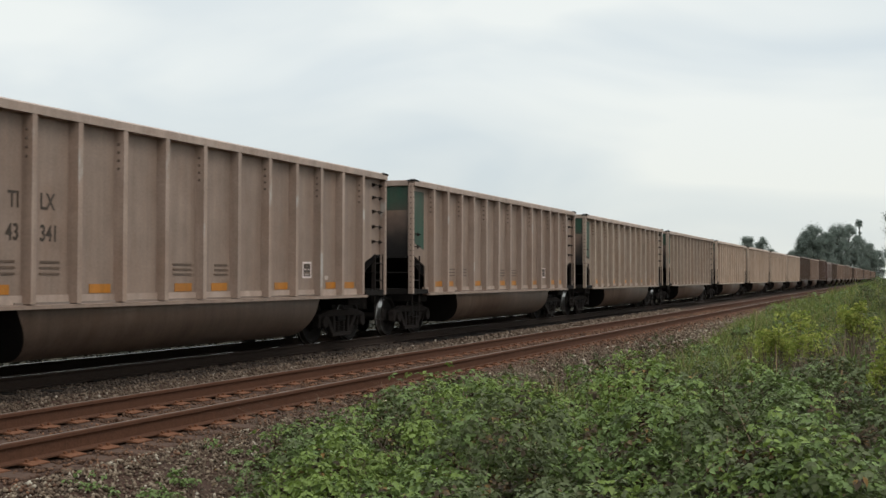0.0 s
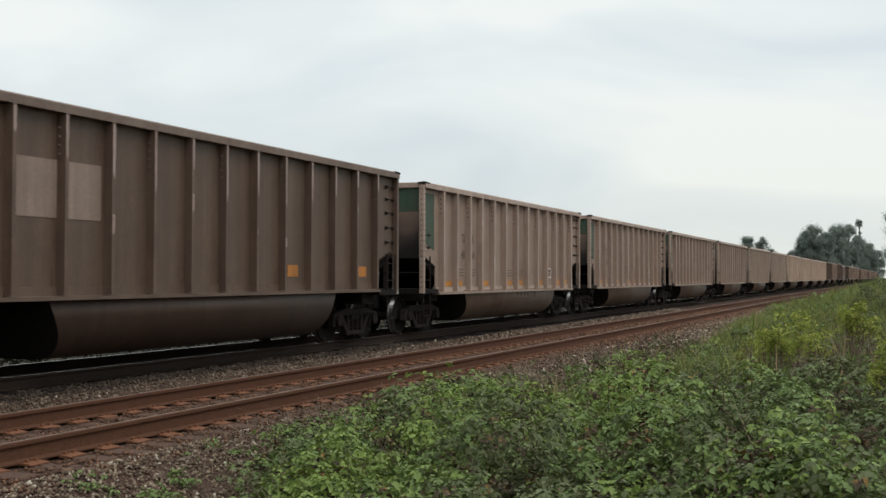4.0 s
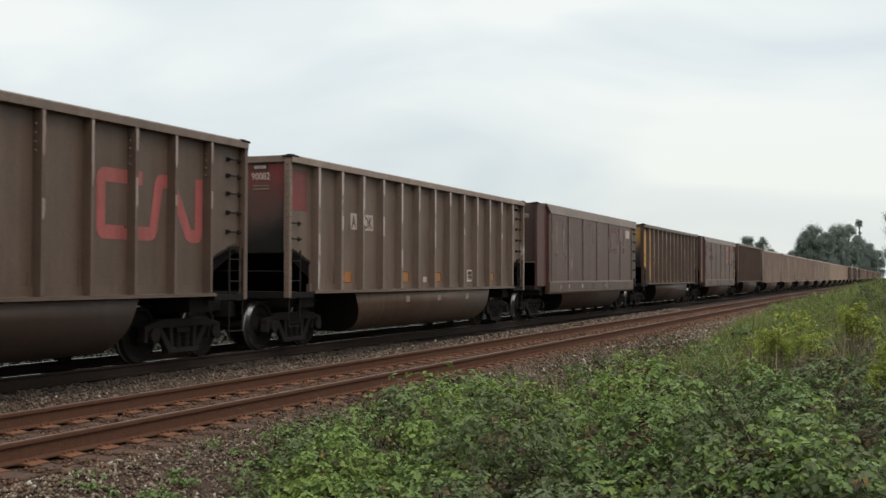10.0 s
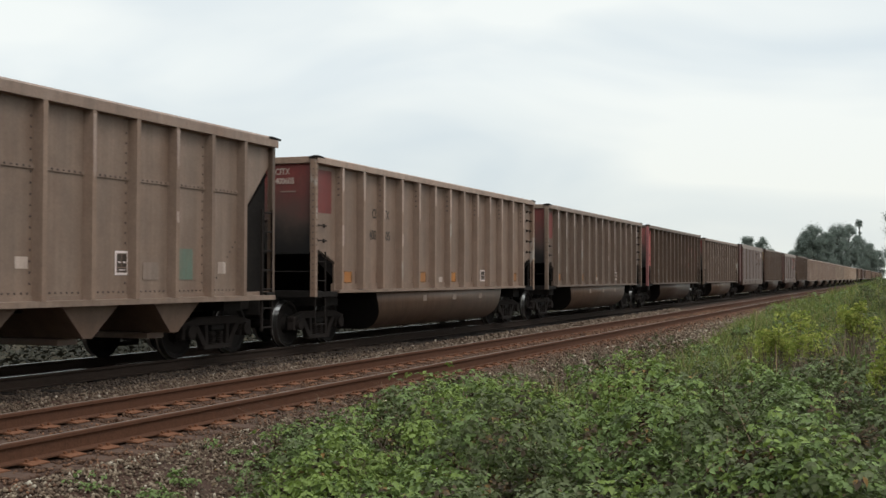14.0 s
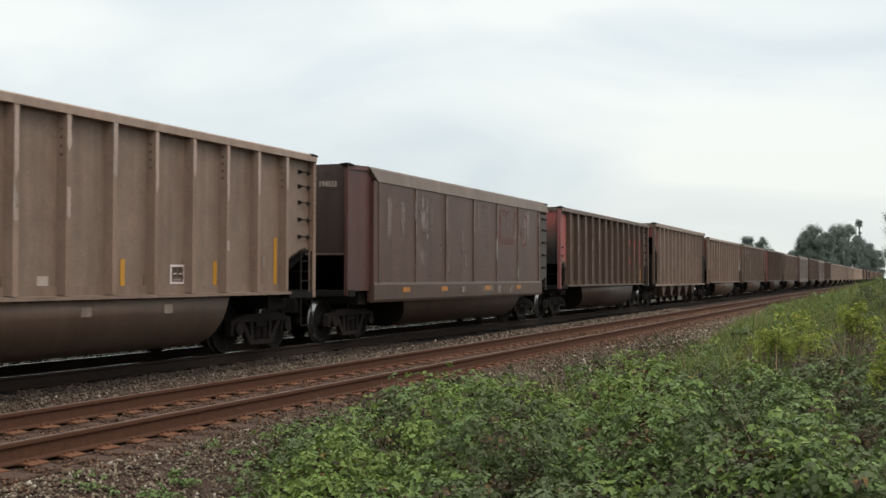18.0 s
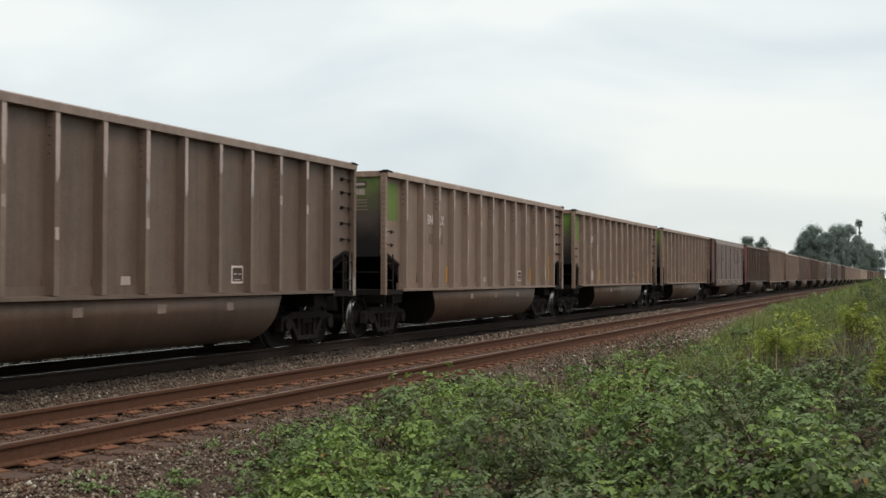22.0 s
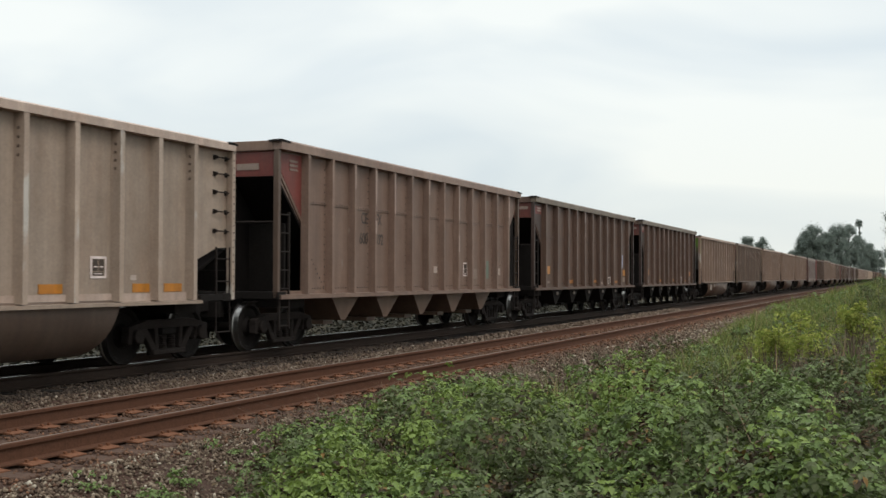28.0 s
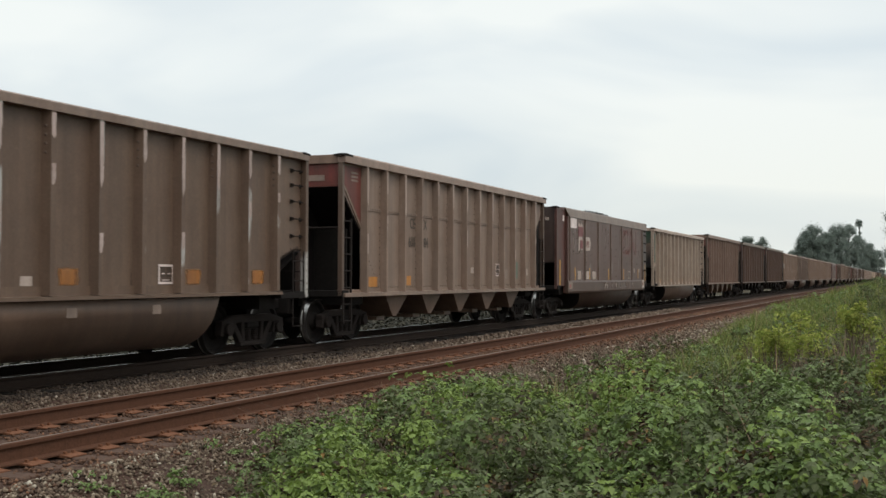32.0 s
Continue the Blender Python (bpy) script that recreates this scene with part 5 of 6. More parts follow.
def panel_car(emblem="logo", strips=True, runs=(), patched=False, num=""):
    def build(full=True):
        car, x, ys = panel_gondola({}, full)
        tagged(car, "grey-brown panelled gondola with maroon end" + (", heaped with coal" if patched else ""), "freight car", "train cars")
        if full:
            if num == "194162":
                worn_patch(car, x - 0.003, 3.40, 6.05, 2.22, 3.38, "field_thin", 21, "paler repainted field behind the emblem")
                for y0, z0 in ((-4.55, 2.95), (-4.50, 2.45), (-3.60, 2.42)):
                    worn_patch(car, x, y0, y0 + 0.62, z0, z0 + 0.26, "smear_thin", 22, "faded red lettering smear")
            red_shapes(car, x, 2.35, 2.35, 1.0, 2.6, "ghost" if patched else emblem)
            if strips:
                for y in (-5.22, -3.15, -0.17, 2.49, 5.29) if patched else (-4.02, -1.72, 0.42, 2.36, 4.40):
                    plate("reflector", car, x, y, y + 0.10, 1.30, 1.74, P["lemon"], "yellow reflector strip")
                plate("reflector", car, 1.484, -6.84, -6.73, 1.12, 1.99, P["lemon"], "tall yellow reflector strip")
                plate("reflector", car, 1.544, 6.92, 7.02, 1.25, 1.96, P["lemon"], "yellow reflector strip")
            elif num == "194070":
                plate("paint_patch", car, x, 5.12, 5.86, 3.02, 3.34, P["white"], "white paint panel")
            else:
                for y in (-4.6, -2.2, 1.1, 3.9):
                    plate("reflector", car, 1.609, y, y + 0.42, 1.05, 1.16, P["strip"], "orange reflector strip")
            if num:
                end_text(num, 0.17, P["white"], car, 0.80, -7.25, 3.30)
                part("lettering_bar", shared("endtop", lambda: Geo().box(0.84, 1.16, -7.252, -7.246, 3.51, 3.60).mesh("lettering_bar", P["dim_white_thin"])), car, label="illegible faded lettering")
            for k, (y, z0, z1, w) in enumerate(runs):
                paint_run(car, x, y, z0, z1, w, k + 3)
            wear_ribs(car, PANEL_RIBS, x - 0.004 + 0.035, 3.46, 0.045, "umber_worn", 0.9)
            rnd = random.Random(len(CARS) + 40)
            for k in range(16):
                y, z1 = rnd.uniform(-5.7, 6.1), rnd.choice((3.4, rnd.uniform(1.9, 3.3)))
                paint_run(car, x - 0.003, y, max(z1 - rnd.uniform(0.3, 1.1), 1.35), z1, rnd.uniform(0.04, 0.12), 100 + k)
            for k in range(7):
                y = rnd.uniform(-5.6, 5.0)
                worn_patch(car, 1.606, y, y + rnd.uniform(0.3, 0.9), 0.95, 1.20, "run_thin", 120 + k, "pale dusty smudge on the sill band")
            for y in (-1.9, 0.3, 2.3):
                plate("placard", car, 1.50, y, y + 0.22, 0.74, 0.84, P["dim_white"], "small pale placard on the belly")
            if patched:
                plate("paint_patch", car, x, -5.84, -4.95, 3.12, 3.46, P["bright"], "white riveted paint panel")
                plate("paint_patch", car, 1.484, -6.46, -6.26, 3.32, 3.52, P["bright"], "small white patch on the maroon bay")
                worn_patch(car, x, -4.82, -4.02, 2.30, 3.38, "white_thin", 1)
                plate("red_square", car, x + 0.006, -4.73, -4.14, 2.85, 3.20, P["deep_red"], "faded dark red square")
                plate("red_square", car, x + 0.006, -4.50, -4.12, 2.42, 2.72, P["deep_red"], "faded dark red square")
                worn_patch(car, x, -3.74, -3.02, 2.38, 2.84, "white", 2)
                side_text("199", 0.34, P["red"], car, x + 0.008, -3.66, 2.48, "faded red digits")
                for k, (a, b) in enumerate(((-4.88, -4.24), (-3.72, -3.15), (-2.82, -2.06), (4.42, 4.72), (5.42, 5.66))):
                    worn_patch(car, x, a, b, 1.30 if k < 3 else 1.58, 1.64 if k < 3 else 1.80, "white_thin", 5 + k)
                stencil_box(car, x, 3.34, 1.34, P["white"], 0.46, 0.30)
                plate("paint_patch", car, 1.609, -6.10, -5.62, 0.98, 1.22, P["dim_white"], "pale patch on the sill band")
                plate("red_square", car, 1.615, -5.98, -5.84, 1.04, 1.14, P["logo"], "small red square")
                worn_patch(car, 1.609, 6.08, 6.52, 0.94, 1.26, "white", 15, "pale patch on the sill band")
                plate("red_square", car, 1.615, 6.14, 6.30, 1.04, 1.18, P["deep_red"], "small red square")
        return car
    return build


def hopper_car(dark=False, left="", right="", nl="", nr="", tone="hopper"):
    def build(full=True):
        if dark:
            spec = {"body": "bark", "rib": "bark_rib", "tint": "dull_red", "corner": "sooty", "rib_size": (0.13, 0.14, 0.17),
                    "rows": [-6.08, -4.70, -3.38, -2.26, -1.14, 0.0, 1.12, 2.25, 3.42, 4.74, 6.12]}
        else:
            spec = {"body": tone, "rib": tone + "_rib", "tint": "dull_red"}
        car, x, ys = hopper(spec, full)
        tagged(car, ("dark brown" if dark else "reddish brown" if tone == "russet" else "dusty brown") + " ribbed coal hopper with sloping ends and discharge chutes", "freight car", "train cars")
        if full:
            if left:
                marks(car, x, ys, left, right, 3, 0.34, P["ink"], nl, nr, 2.55, 0.44)
            if dark:
                for y0, y1, z0, z1, m, lab in ((-5.76, -5.28, 1.50, 1.76, "strip", "orange square patch"), (-5.62, -5.28, 1.19, 1.27, "dim_white", "faded stencil bar"), (-2.94, -2.36, 1.18, 1.30, "faded_orange", "worn orange strip"),
                                               (0.54, 1.04, 1.19, 1.29, "faded_orange", "worn orange strip"), (4.08, 4.55, 1.17, 1.25, "faded_orange", "worn orange strip"), (1.80, 1.98, 1.12, 1.22, "white", "small white placard"),
                                               (5.06, 5.50, 1.78, 2.30, "sky_blue", "pale blue rectangular placard"), (5.55, 5.98, 1.46, 1.70, "strip", "orange patch"), (5.50, 5.90, 1.20, 1.40, "dim_white", "faded white placard"),
                                               (-6.95, -6.28, 3.42, 3.68, "red", "dull red corner patch")):
                    plate("placard" if "orange" not in lab else "reflector", car, x, y0, y1, z0, z1, P[m], lab)
                for z in (3.50, 3.58):
                    plate("lettering_bar", car, x + 0.006, -6.72, -6.38, z, z + 0.05, P["white"], "illegible white lettering bar")
                stencil_box(car, x, 2.94, 1.10, P["bright"], 0.40, 0.30)
                end_text("FLCX", 0.16, P["white"], car, 0.46, -7.25, 3.53)
                part("lettering_bar", shared("flbar", lambda: Geo().box(0.90, 1.32, -7.252, -7.246, 3.54, 3.63).mesh("lettering_bar", P["dim_white"])), car, label="illegible white digits on the end band")
                for y in (-4.2, -2.05, 0.1, 2.25, 4.4):
                    plate("placard", car, 1.425, y - 0.12, y + 0.12, 0.80, 0.90, P["dim_white"], "small pale placard on the chute")
            else:
                for y0, y1, z0, z1, m, lab in ((-5.85, -5.4, 1.18, 1.40, "strip", "worn orange patch"), (-3.9, -3.5, 1.2, 1.42, "strip", "worn orange patch"), (0.62, 0.86, 1.50, 1.66, "white", "small white placard"),
                                               (4.35, 4.75, 1.35, 1.85, "teal", "faded teal placard"), (5.5, 5.75, 1.45, 1.65, "white", "small white placard"), (3.4, 3.8, 1.35, 1.62, "dim_white", "faded pale patch"))[2 if tone == "russet" else 0:]:
                    plate("placard" if "orange" not in lab else "reflector", car, x, y0, y1, z0, z1, P[m], lab)
                for z in (3.42, 3.50, 3.58):
                    plate("lettering_bar", car, x + 0.008, -6.75, -6.42, z, z + 0.04, P["dim_white"], "illegible white lettering bar")
                stencil_box(car, x, 2.72, 1.42, P["bright"], 0.32, 0.36)
                part("lettering_bar", shared("cebar", lambda: Geo().box(0.62, 1.10, -7.252, -7.246, 3.40, 3.52).mesh("lettering_bar", P["dim_white"])), car, label="illegible white lettering on the end band")
        return car
    return build


def yellow_car(full=True):
    car, x, ys = gondola({"body": "umber", "rib": "umber_rib", "tint": "yellow", "post": "rust", "bay_low": 2.0, "bay_cut": 0.2}, full)
    tagged(car, "dark brown ribbed gondola with yellow painted corner", "freight car", "train cars")
    part("bay_panel", shared("ybay", lambda: Geo().box(1.46, 1.466, ys[0] + 0.1, ys[1] - 0.1, 1.2, 3.62).mesh("bay_panel", P["yellow"])), car, label="yellow painted side panel")
    if full:
        plate("name_board", car, x, ys[1] + 0.25, ys[2] - 0.10, 2.0, 3.0, P["dim_white"], "faded white name board")
        plate("name_board", car, x, ys[2] + 0.10, ys[3] - 0.20, 2.0, 3.0, P["dim_white"], "faded white name board")
        marks(car, x + 0.006, ys, "CI", "TX", 2, 0.36, P["ink"], "500", "919", 2.58, 0.42)
        b = part("name_board", shared("ynb", lambda: Geo().box(0.52, 1.06, -7.252, -7.246, 3.16, 3.56).mesh("name_board", P["white"])), car, label="white name board on the end")
        end_text("CITX", 0.19, P["ink"], car, 0.60, -7.256, 3.38)
        end_text("500919", 0.16, P["ink"], car, 0.55, -7.256, 3.20)
        for k in (10, 11):
            worn_patch(car, x - 0.002, mid(ys, k) - 0.27, mid(ys, k) + 0.27, 1.26, 1.72, "umber_rib_thin", 60 + k, "slightly paler repainted patch")
            worn_patch(car, x + 0.005, mid(ys, k) - 0.2, mid(ys, k) + 0.16, 1.46, 1.64, "faded_orange_thin", 70 + k, "faded orange reflector patch")
        stencil_box(car, x, 2.60, 1.28, P["dim_white"], 0.40, 0.42)
        plate("placard", car, x + 0.006, mid(ys, 0) - 0.28, mid(ys, 0) + 0.2, 1.75, 2.0, P["strip"], "rust-orange data patch")
    return car


BEIGE = "tan-grey ribbed coal gondola with "
TRAIN = [
    (0, tilx("43341")), (1, tilx("43268")), (2, tilx("43364")), (3, dark_car("red", patches=(8, 11), board=True)),
    (4, panel_car("logo", True, ((-5.5, 2.5, 3.3, 0.16), (-3.0, 2.6, 3.2, 0.10), (0.9, 2.5, 3.1, 0.12), (4.4, 2.2, 3.3, 0.3)), num="194162")), (5, yellow_car),
    (6, panel_car("ghost", False, ((-5.28, 1.95, 3.36, 0.20), (-5.20, 2.5, 3.3, 0.10), (-4.42, 1.95, 3.32, 0.22), (-4.36, 2.4, 3.2, 0.10), (-0.4, 2.6, 3.2, 0.10), (4.85, 2.4, 3.2, 0.14), (5.70, 2.6, 3.25, 0.12)), num="194070")),
    (7, tan_car("red", "A", "OK", "", "", "white", "", (1, 4, 6, 10), "ash", BEIGE + "red end and orange patches", end_mark="90082", drop=0.08)),
    (8, dark_car("pink", True)), (9, tan_car("red", "CI", "TX", "400", "482", "ink", "", (0, 3, 5, 8, 11), "ash", BEIGE + "faded red corner")),
    (10, tan_car("red", "CI", "TX", "400", "605", "ink", "", (0, 4, 6, 11), "tan", BEIGE + "faded red corner")),
    (11, hopper_car(False, "CE", "FX", "600", "")), (12, dark_car("pink", True, strips=(-1.7, 0.4, 6.0))),
    (13, panel_car("ghost", False, ((-5.3, 2.1, 3.35, 0.30), (-5.2, 2.4, 3.2, 0.18), (-4.5, 2.2, 3.25, 0.24), (-3.3, 2.4, 3.1, 0.45), (4.75, 2.3, 3.3, 0.26), (5.05, 2.5, 3.3, 0.18), (5.7, 2.6, 3.1, 0.1)), num="194033")),
    (14, tan_car("lime", "BN", "BX", "13", "71", note=BEIGE + "lime green corner panel", end_mark="1371")), (15, tan_car("lime", "BN", "BX", "12", "70", note=BEIGE + "lime green corner panel", end_mark="1270")),
    (16, tan_car("lime", "BN", "BX", "13", "88", note=BEIGE + "lime green corner panel", end_mark="1388")),
    (17, tan_car("red", "BN", "X", strips="", body="ash", note=BEIGE + "red corner panel", end_mark="503536")), (18, tan_car("lime", "BN", "BX", "11", "76", note=BEIGE + "lime green corner panel", end_mark="1176")),
    (19, hopper_car(True)), (20, hopper_car(True)), (21, hopper_car(False, "CE", "FX", "600", "392", "russet")), (22, tilx("44016", "pale")),
    (23, panel_car("logo", True, ((-5.35, 2.1, 3.05, 0.2), (2.75, 2.5, 3.3, 0.2), (4.9, 2.5, 3.3, 0.2)), True, "194199")), (24, hopper_car(False, "CE", "FX", "600", "884")),
    (25, tan_car("red", "", "", "", "", "ink", "", (0, 3, 6, 9, 11), "drab", "grey-brown ribbed coal gondola with worn white ribs")),
]
# Beige cars from the second on are paler: distance haze put into their paint.
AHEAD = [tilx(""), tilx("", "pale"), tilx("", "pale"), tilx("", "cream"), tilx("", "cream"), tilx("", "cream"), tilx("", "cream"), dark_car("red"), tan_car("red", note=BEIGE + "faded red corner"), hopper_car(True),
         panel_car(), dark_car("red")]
MORE = [tan_car("", note="tan-grey ribbed coal gondola"), tan_car("", note="tan-grey ribbed coal gondola"), hopper_car(), tan_car("", note="tan-grey ribbed coal gondola"), dark_car()]
for k in range(20):
    AHEAD.append(MORE[k % 5])
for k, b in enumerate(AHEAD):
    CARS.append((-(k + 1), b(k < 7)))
for k, b in TRAIN:
    CARS.append((k, b(True)))


def way(t):
    """Place of the coupling ahead of car 0 along the line."""
    return 24.542 + 12.2934 * t + 0.004312 * t ** 2 + 0.0000924 * t ** 3


# small surges of the train, metres by the second
SURGE = {0: 0.03, 1: 0.08, 2: 0.1, 3: 0.0, 10: 0.06, 11: 0.18, 12: -0.12, 13: -0.05, 14: -0.1, 17: -0.1, 18: -0.05, 20: -0.02, 24: -0.08, 30: -0.08, 31: -0.06}


def motions():
    for k, car in CARS:
        off = k * PITCH_L + PITCH_L / 2
        walk(car, [(t, pose(0, way(t) + SURGE.get(t, 0.0) - off, 0)) for t in range(33)])
    for wheels, y in ((FORE, AXLE), (AFT, -AXLE)):
        first = wheels[0]
        walk(first, [(i / FPS, Matrix.Translation((0, y, WHEEL_R)) @ Matrix.Rotation(-way(i / FPS) / WHEEL_R, 4, "X")) for i in range(32 * FPS + 1)])
        for w in wheels[1:]:
            w.rotation_mode = "QUATERNION"
            keys = w.animation_data_create()
            keys.action = first.animation_data.action
            keys.action_slot = first.animation_data.action_slot


# ---- sleepers, plates ----
def sleepers(name, x, y0, y1, step, mat, label, plates):
    bed = tagged(new(name, None), label, "track", kind="structure")
    rnd = random.Random(5)
    tie = shared(("tie", mat.name), lambda: Geo().box(-1.30, 1.30, -0.115, 0.115, -0.17, 0).mesh("sleeper", mat, 0.012))
    pl = shared("tie_plate", tie_plate_mesh)
    y = y0
    while y < y1:
        t = part("sleeper", tie, bed, (x + rnd.uniform(-0.04, 0.04), y + rnd.uniform(-0.02, 0.02), -0.203 + rnd.uniform(-0.006, 0.006)))
        t.rotation_euler.z = rnd.uniform(-0.012, 0.012)
        if y < plates:
            for s in (-0.753, 0.753):
                part("tie_plate", pl, bed, (x + s, y, -0.198), "rust-orange tie plate with spikes")
        y += step
    return bed


def tie_plate_mesh():
    g = Geo().prism([(-0.19, 0), (0.19, 0), (0.19, 0.010), (0.08, 0.022), (-0.08, 0.022), (-0.19, 0.010)], "y", -0.115, 0.115)
    for sx in (-1, 1):
        for y in (-0.06, 0.05):
            g.box(sx * 0.075, sx * 0.105, y - 0.012, y + 0.012, 0.01, 0.045)
    return g.mesh("tie_plate", PLATE)


sleepers("empty_track", NEAR, 4.14, 110, 0.49, TIE, "weathered timber sleepers sunk in the stone bed", 60)
sleepers("train_track", 0.0, 6.0, 60, 0.52, BLACK, "oily timber sleepers under the train, shade in their colour", 0)


# ---- loose stones ----
def stones(name, x0, x1, y0, y1, per_m2, size, mat, label, seed, keep=None):
    r = np.random.RandomState(seed)
    n = int((x1 - x0) * (y1 - y0) * per_m2)
    x, y = r.uniform(x0, x1, n), r.uniform(y0, y1, n)
    if keep is not None:
        ok = keep(x, y, r)
        x, y = x[ok], y[ok]
        n = len(x)
    s = size * r.uniform(0.55, 1.35, n) * (1 + np.clip((y - 14) / 60, 0, 0.8))
    z = ground_z(x, y) + s * r.uniform(0.0, 0.45, n)
    base = np.array([(1, 0, 0), (-1, 0, 0), (0, 1, 0), (0, -1, 0), (0, 0, 0.8), (0, 0, -0.8)], dtype=float)
    v = base[None] * r.uniform(0.6, 1.3, (n, 6, 1)) + r.uniform(-0.35, 0.35, (n, 6, 3))
    a = r.uniform(0, math.tau, n)
    c, d = np.cos(a)[:, None], np.sin(a)[:, None]
    v = np.stack([v[..., 0] * c - v[..., 1] * d, v[..., 0] * d + v[..., 1] * c, v[..., 2]], -1) * (s * 0.62)[:, None, None]
    v = v + np.stack([x, y, z], 1)[:, None]
    f = np.array([(0, 2, 4), (2, 1, 4), (1, 3, 4), (3, 0, 4), (2, 0, 5), (1, 2, 5), (3, 1, 5), (0, 3, 5)])
    f = (f[None] + 6 * np.arange(n)[:, None, None]).reshape(-1, 3)
    return tagged(new(name, np_mesh(name, v.reshape(-1, 3), f, mat)), label, "ballast", kind="stuff")


def off_rails(x, y, r):
    return (np.abs(np.abs(x - NEAR) - 0.753) > 0.11) & (((y - 4.14) % 0.49 > 0.13) & ((y - 4.14) % 0.49 < 0.36) | (r.uniform(0, 1, len(x)) < 0.45))


stones("ballast", 1.58, 3.45, 7, 26, 520, 0.036, STONE, "grey crushed stone between the tracks", 11)
stones("oily_ballast", 0.85, 1.72, 7, 26, 420, 0.036, OIL_STONE, "oily crushed stone beside the rail, train shade in its colour", 17)
stones("ballast", 1.52, 3.45, 26, 60, 160, 0.055, STONE, "grey crushed stone between the tracks", 12)
stones("ballast", 5.85, 8.3, 5.5, 20, 1000, 0.032, SHOULDER_STONE, "grey-brown crushed stone on the track shoulder", 13)
stones("ballast", 5.95, 8.0, 20, 60, 220, 0.045, SHOULDER_STONE, "grey-brown crushed stone on the track shoulder", 14)
stones("rusty_ballast", 3.40, 6.10, 6, 26, 330, 0.034, RUST_STONE, "rust-stained stone between the rails", 15, off_rails)
stones("rusty_ballast", 3.40, 6.20, 26, 60, 110, 0.055, RUST_STONE, "rust-stained stone between the rails", 16, off_rails)


# ---- trackside growth ----
def edge_x(y):
    """Where the growth begins beside the shoulder."""
    return np.interp(y, [5, 7.6, 9.2, 10.6, 13, 15.4, 16.4, 17.5, 20, 24, 28, 35, 43, 60, 90], [8.1, 7.3, 6.65, 6.15, 5.85, 5.78, 6.25, 6.85, 7.5, 7.5, 7.25, 6.85, 6.4, 6.1, 6.0])


def canopy(x, y):
    """Height of the growth's top."""
    inn = x - edge_x(y)
    h = 0.06 + 0.46 * smooth_step(-0.1, 1.3, inn) + 0.34 * hills(x, y, 1.5, 21) * smooth_step(0.5, 1.9, inn) + 0.24 * hills(x, y, 0.80, 23) * smooth_step(0.2, 1.0, inn) + 0.05 * hills(x, y, 0.45, 22)
    h = h + 0.58 * smooth_step(26, 85, y) * smooth_step(0.6, 3.6, inn)
    h = h - 0.24 * smooth_step(16.5, 18.5, y) * smooth_step(31, 25, y) * smooth_step(8.8, 10.2, x)
    return ground_z(x, y) + np.maximum(h, 0.04)


def turned(n, r, tilt, lean=0.0):
    """Random leaf frames: along, across, up."""
    a = r.uniform(0, math.tau, n)
    up = np.stack([r.normal(0, tilt, n), r.normal(0, tilt, n), np.ones(n)], 1) + lean
    up /= np.linalg.norm(up, axis=1, keepdims=True)
    al = np.stack([np.cos(a), np.sin(a), np.zeros(n)], 1)
    al -= up * (al * up).sum(1, keepdims=True)
    al /= np.linalg.norm(al, axis=1, keepdims=True)
    return al, np.cross(up, al), up


def leaf_arrays(p, size, r, tilt=0.55, wide=0.36, droop=0.12, lean=0.0):
    n = len(p)
    al, ac, up = turned(n, r, tilt, lean)
    s = size[:, None]
    root, tip = p - al * s * 0.5, p + al * s * 0.5 - up * s * droop
    left, right = p + ac * s * wide + up * s * 0.10, p - ac * s * wide + up * s * 0.10
    v = np.stack([root, right, tip, left], 1).reshape(-1, 3)
    k = 4 * np.arange(n)[:, None]
    f = np.concatenate([k + np.array([[0, 1, 2]]), k + np.array([[0, 2, 3]])], 0)
    return v, f


LEAF_FACES = ([0, 1, 2], [0, 2, 3], [0, 3, 4], [0, 4, 5])


def sprig_leaves(p, axis, size, r, count=6):
    """Leaves spread like a star round each shoot's tip."""
    n = len(p)
    who = np.repeat(np.arange(n), count)
    k = len(who)
    ax = axis[who]
    ref = np.where(np.abs(ax[:, 2:3]) > 0.8, np.array([[1.0, 0, 0]]), np.array([[0, 0, 1.0]]))
    e1 = np.cross(ax, ref)
    e1 /= np.linalg.norm(e1, axis=1, keepdims=True)
    e2 = np.cross(ax, e1)
    a = np.tile(np.arange(count) * math.tau / count, n) + np.repeat(r.uniform(0, math.tau, n), count) + r.normal(0, 0.25, k)
    rad = e1 * np.cos(a)[:, None] + e2 * np.sin(a)[:, None]
    s = (size[who] * r.uniform(0.65, 1.3, k))[:, None]
    up = ax + rad * r.uniform(-0.1, 0.6, k)[:, None] + r.normal(0, 0.22, (k, 3))
    up /= np.linalg.norm(up, axis=1, keepdims=True)
    al = rad - up * (rad * up).sum(1, keepdims=True)
    al /= np.linalg.norm(al, axis=1, keepdims=True)
    ac = np.cross(up, al)
    mid = p[who] + rad * s * r.uniform(0.35, 1.0, k)[:, None] - ax * s * r.uniform(-0.2, 0.7, k)[:, None]
    v = np.stack([mid - al * s * 0.5, mid - al * s * 0.12 - ac * s * 0.36 + up * s * 0.10, mid + al * s * 0.24 - ac * s * 0.24 + up * s * 0.05,
                  mid + al * s * 0.52 - up * s * 0.16, mid + al * s * 0.24 + ac * s * 0.24 + up * s * 0.05, mid - al * s * 0.12 + ac * s * 0.36 + up * s * 0.10], 1).reshape(-1, 3)
    q = 6 * np.arange(k)[:, None]
    return v, np.concatenate([q + np.array([t]) for t in LEAF_FACES], 0), who


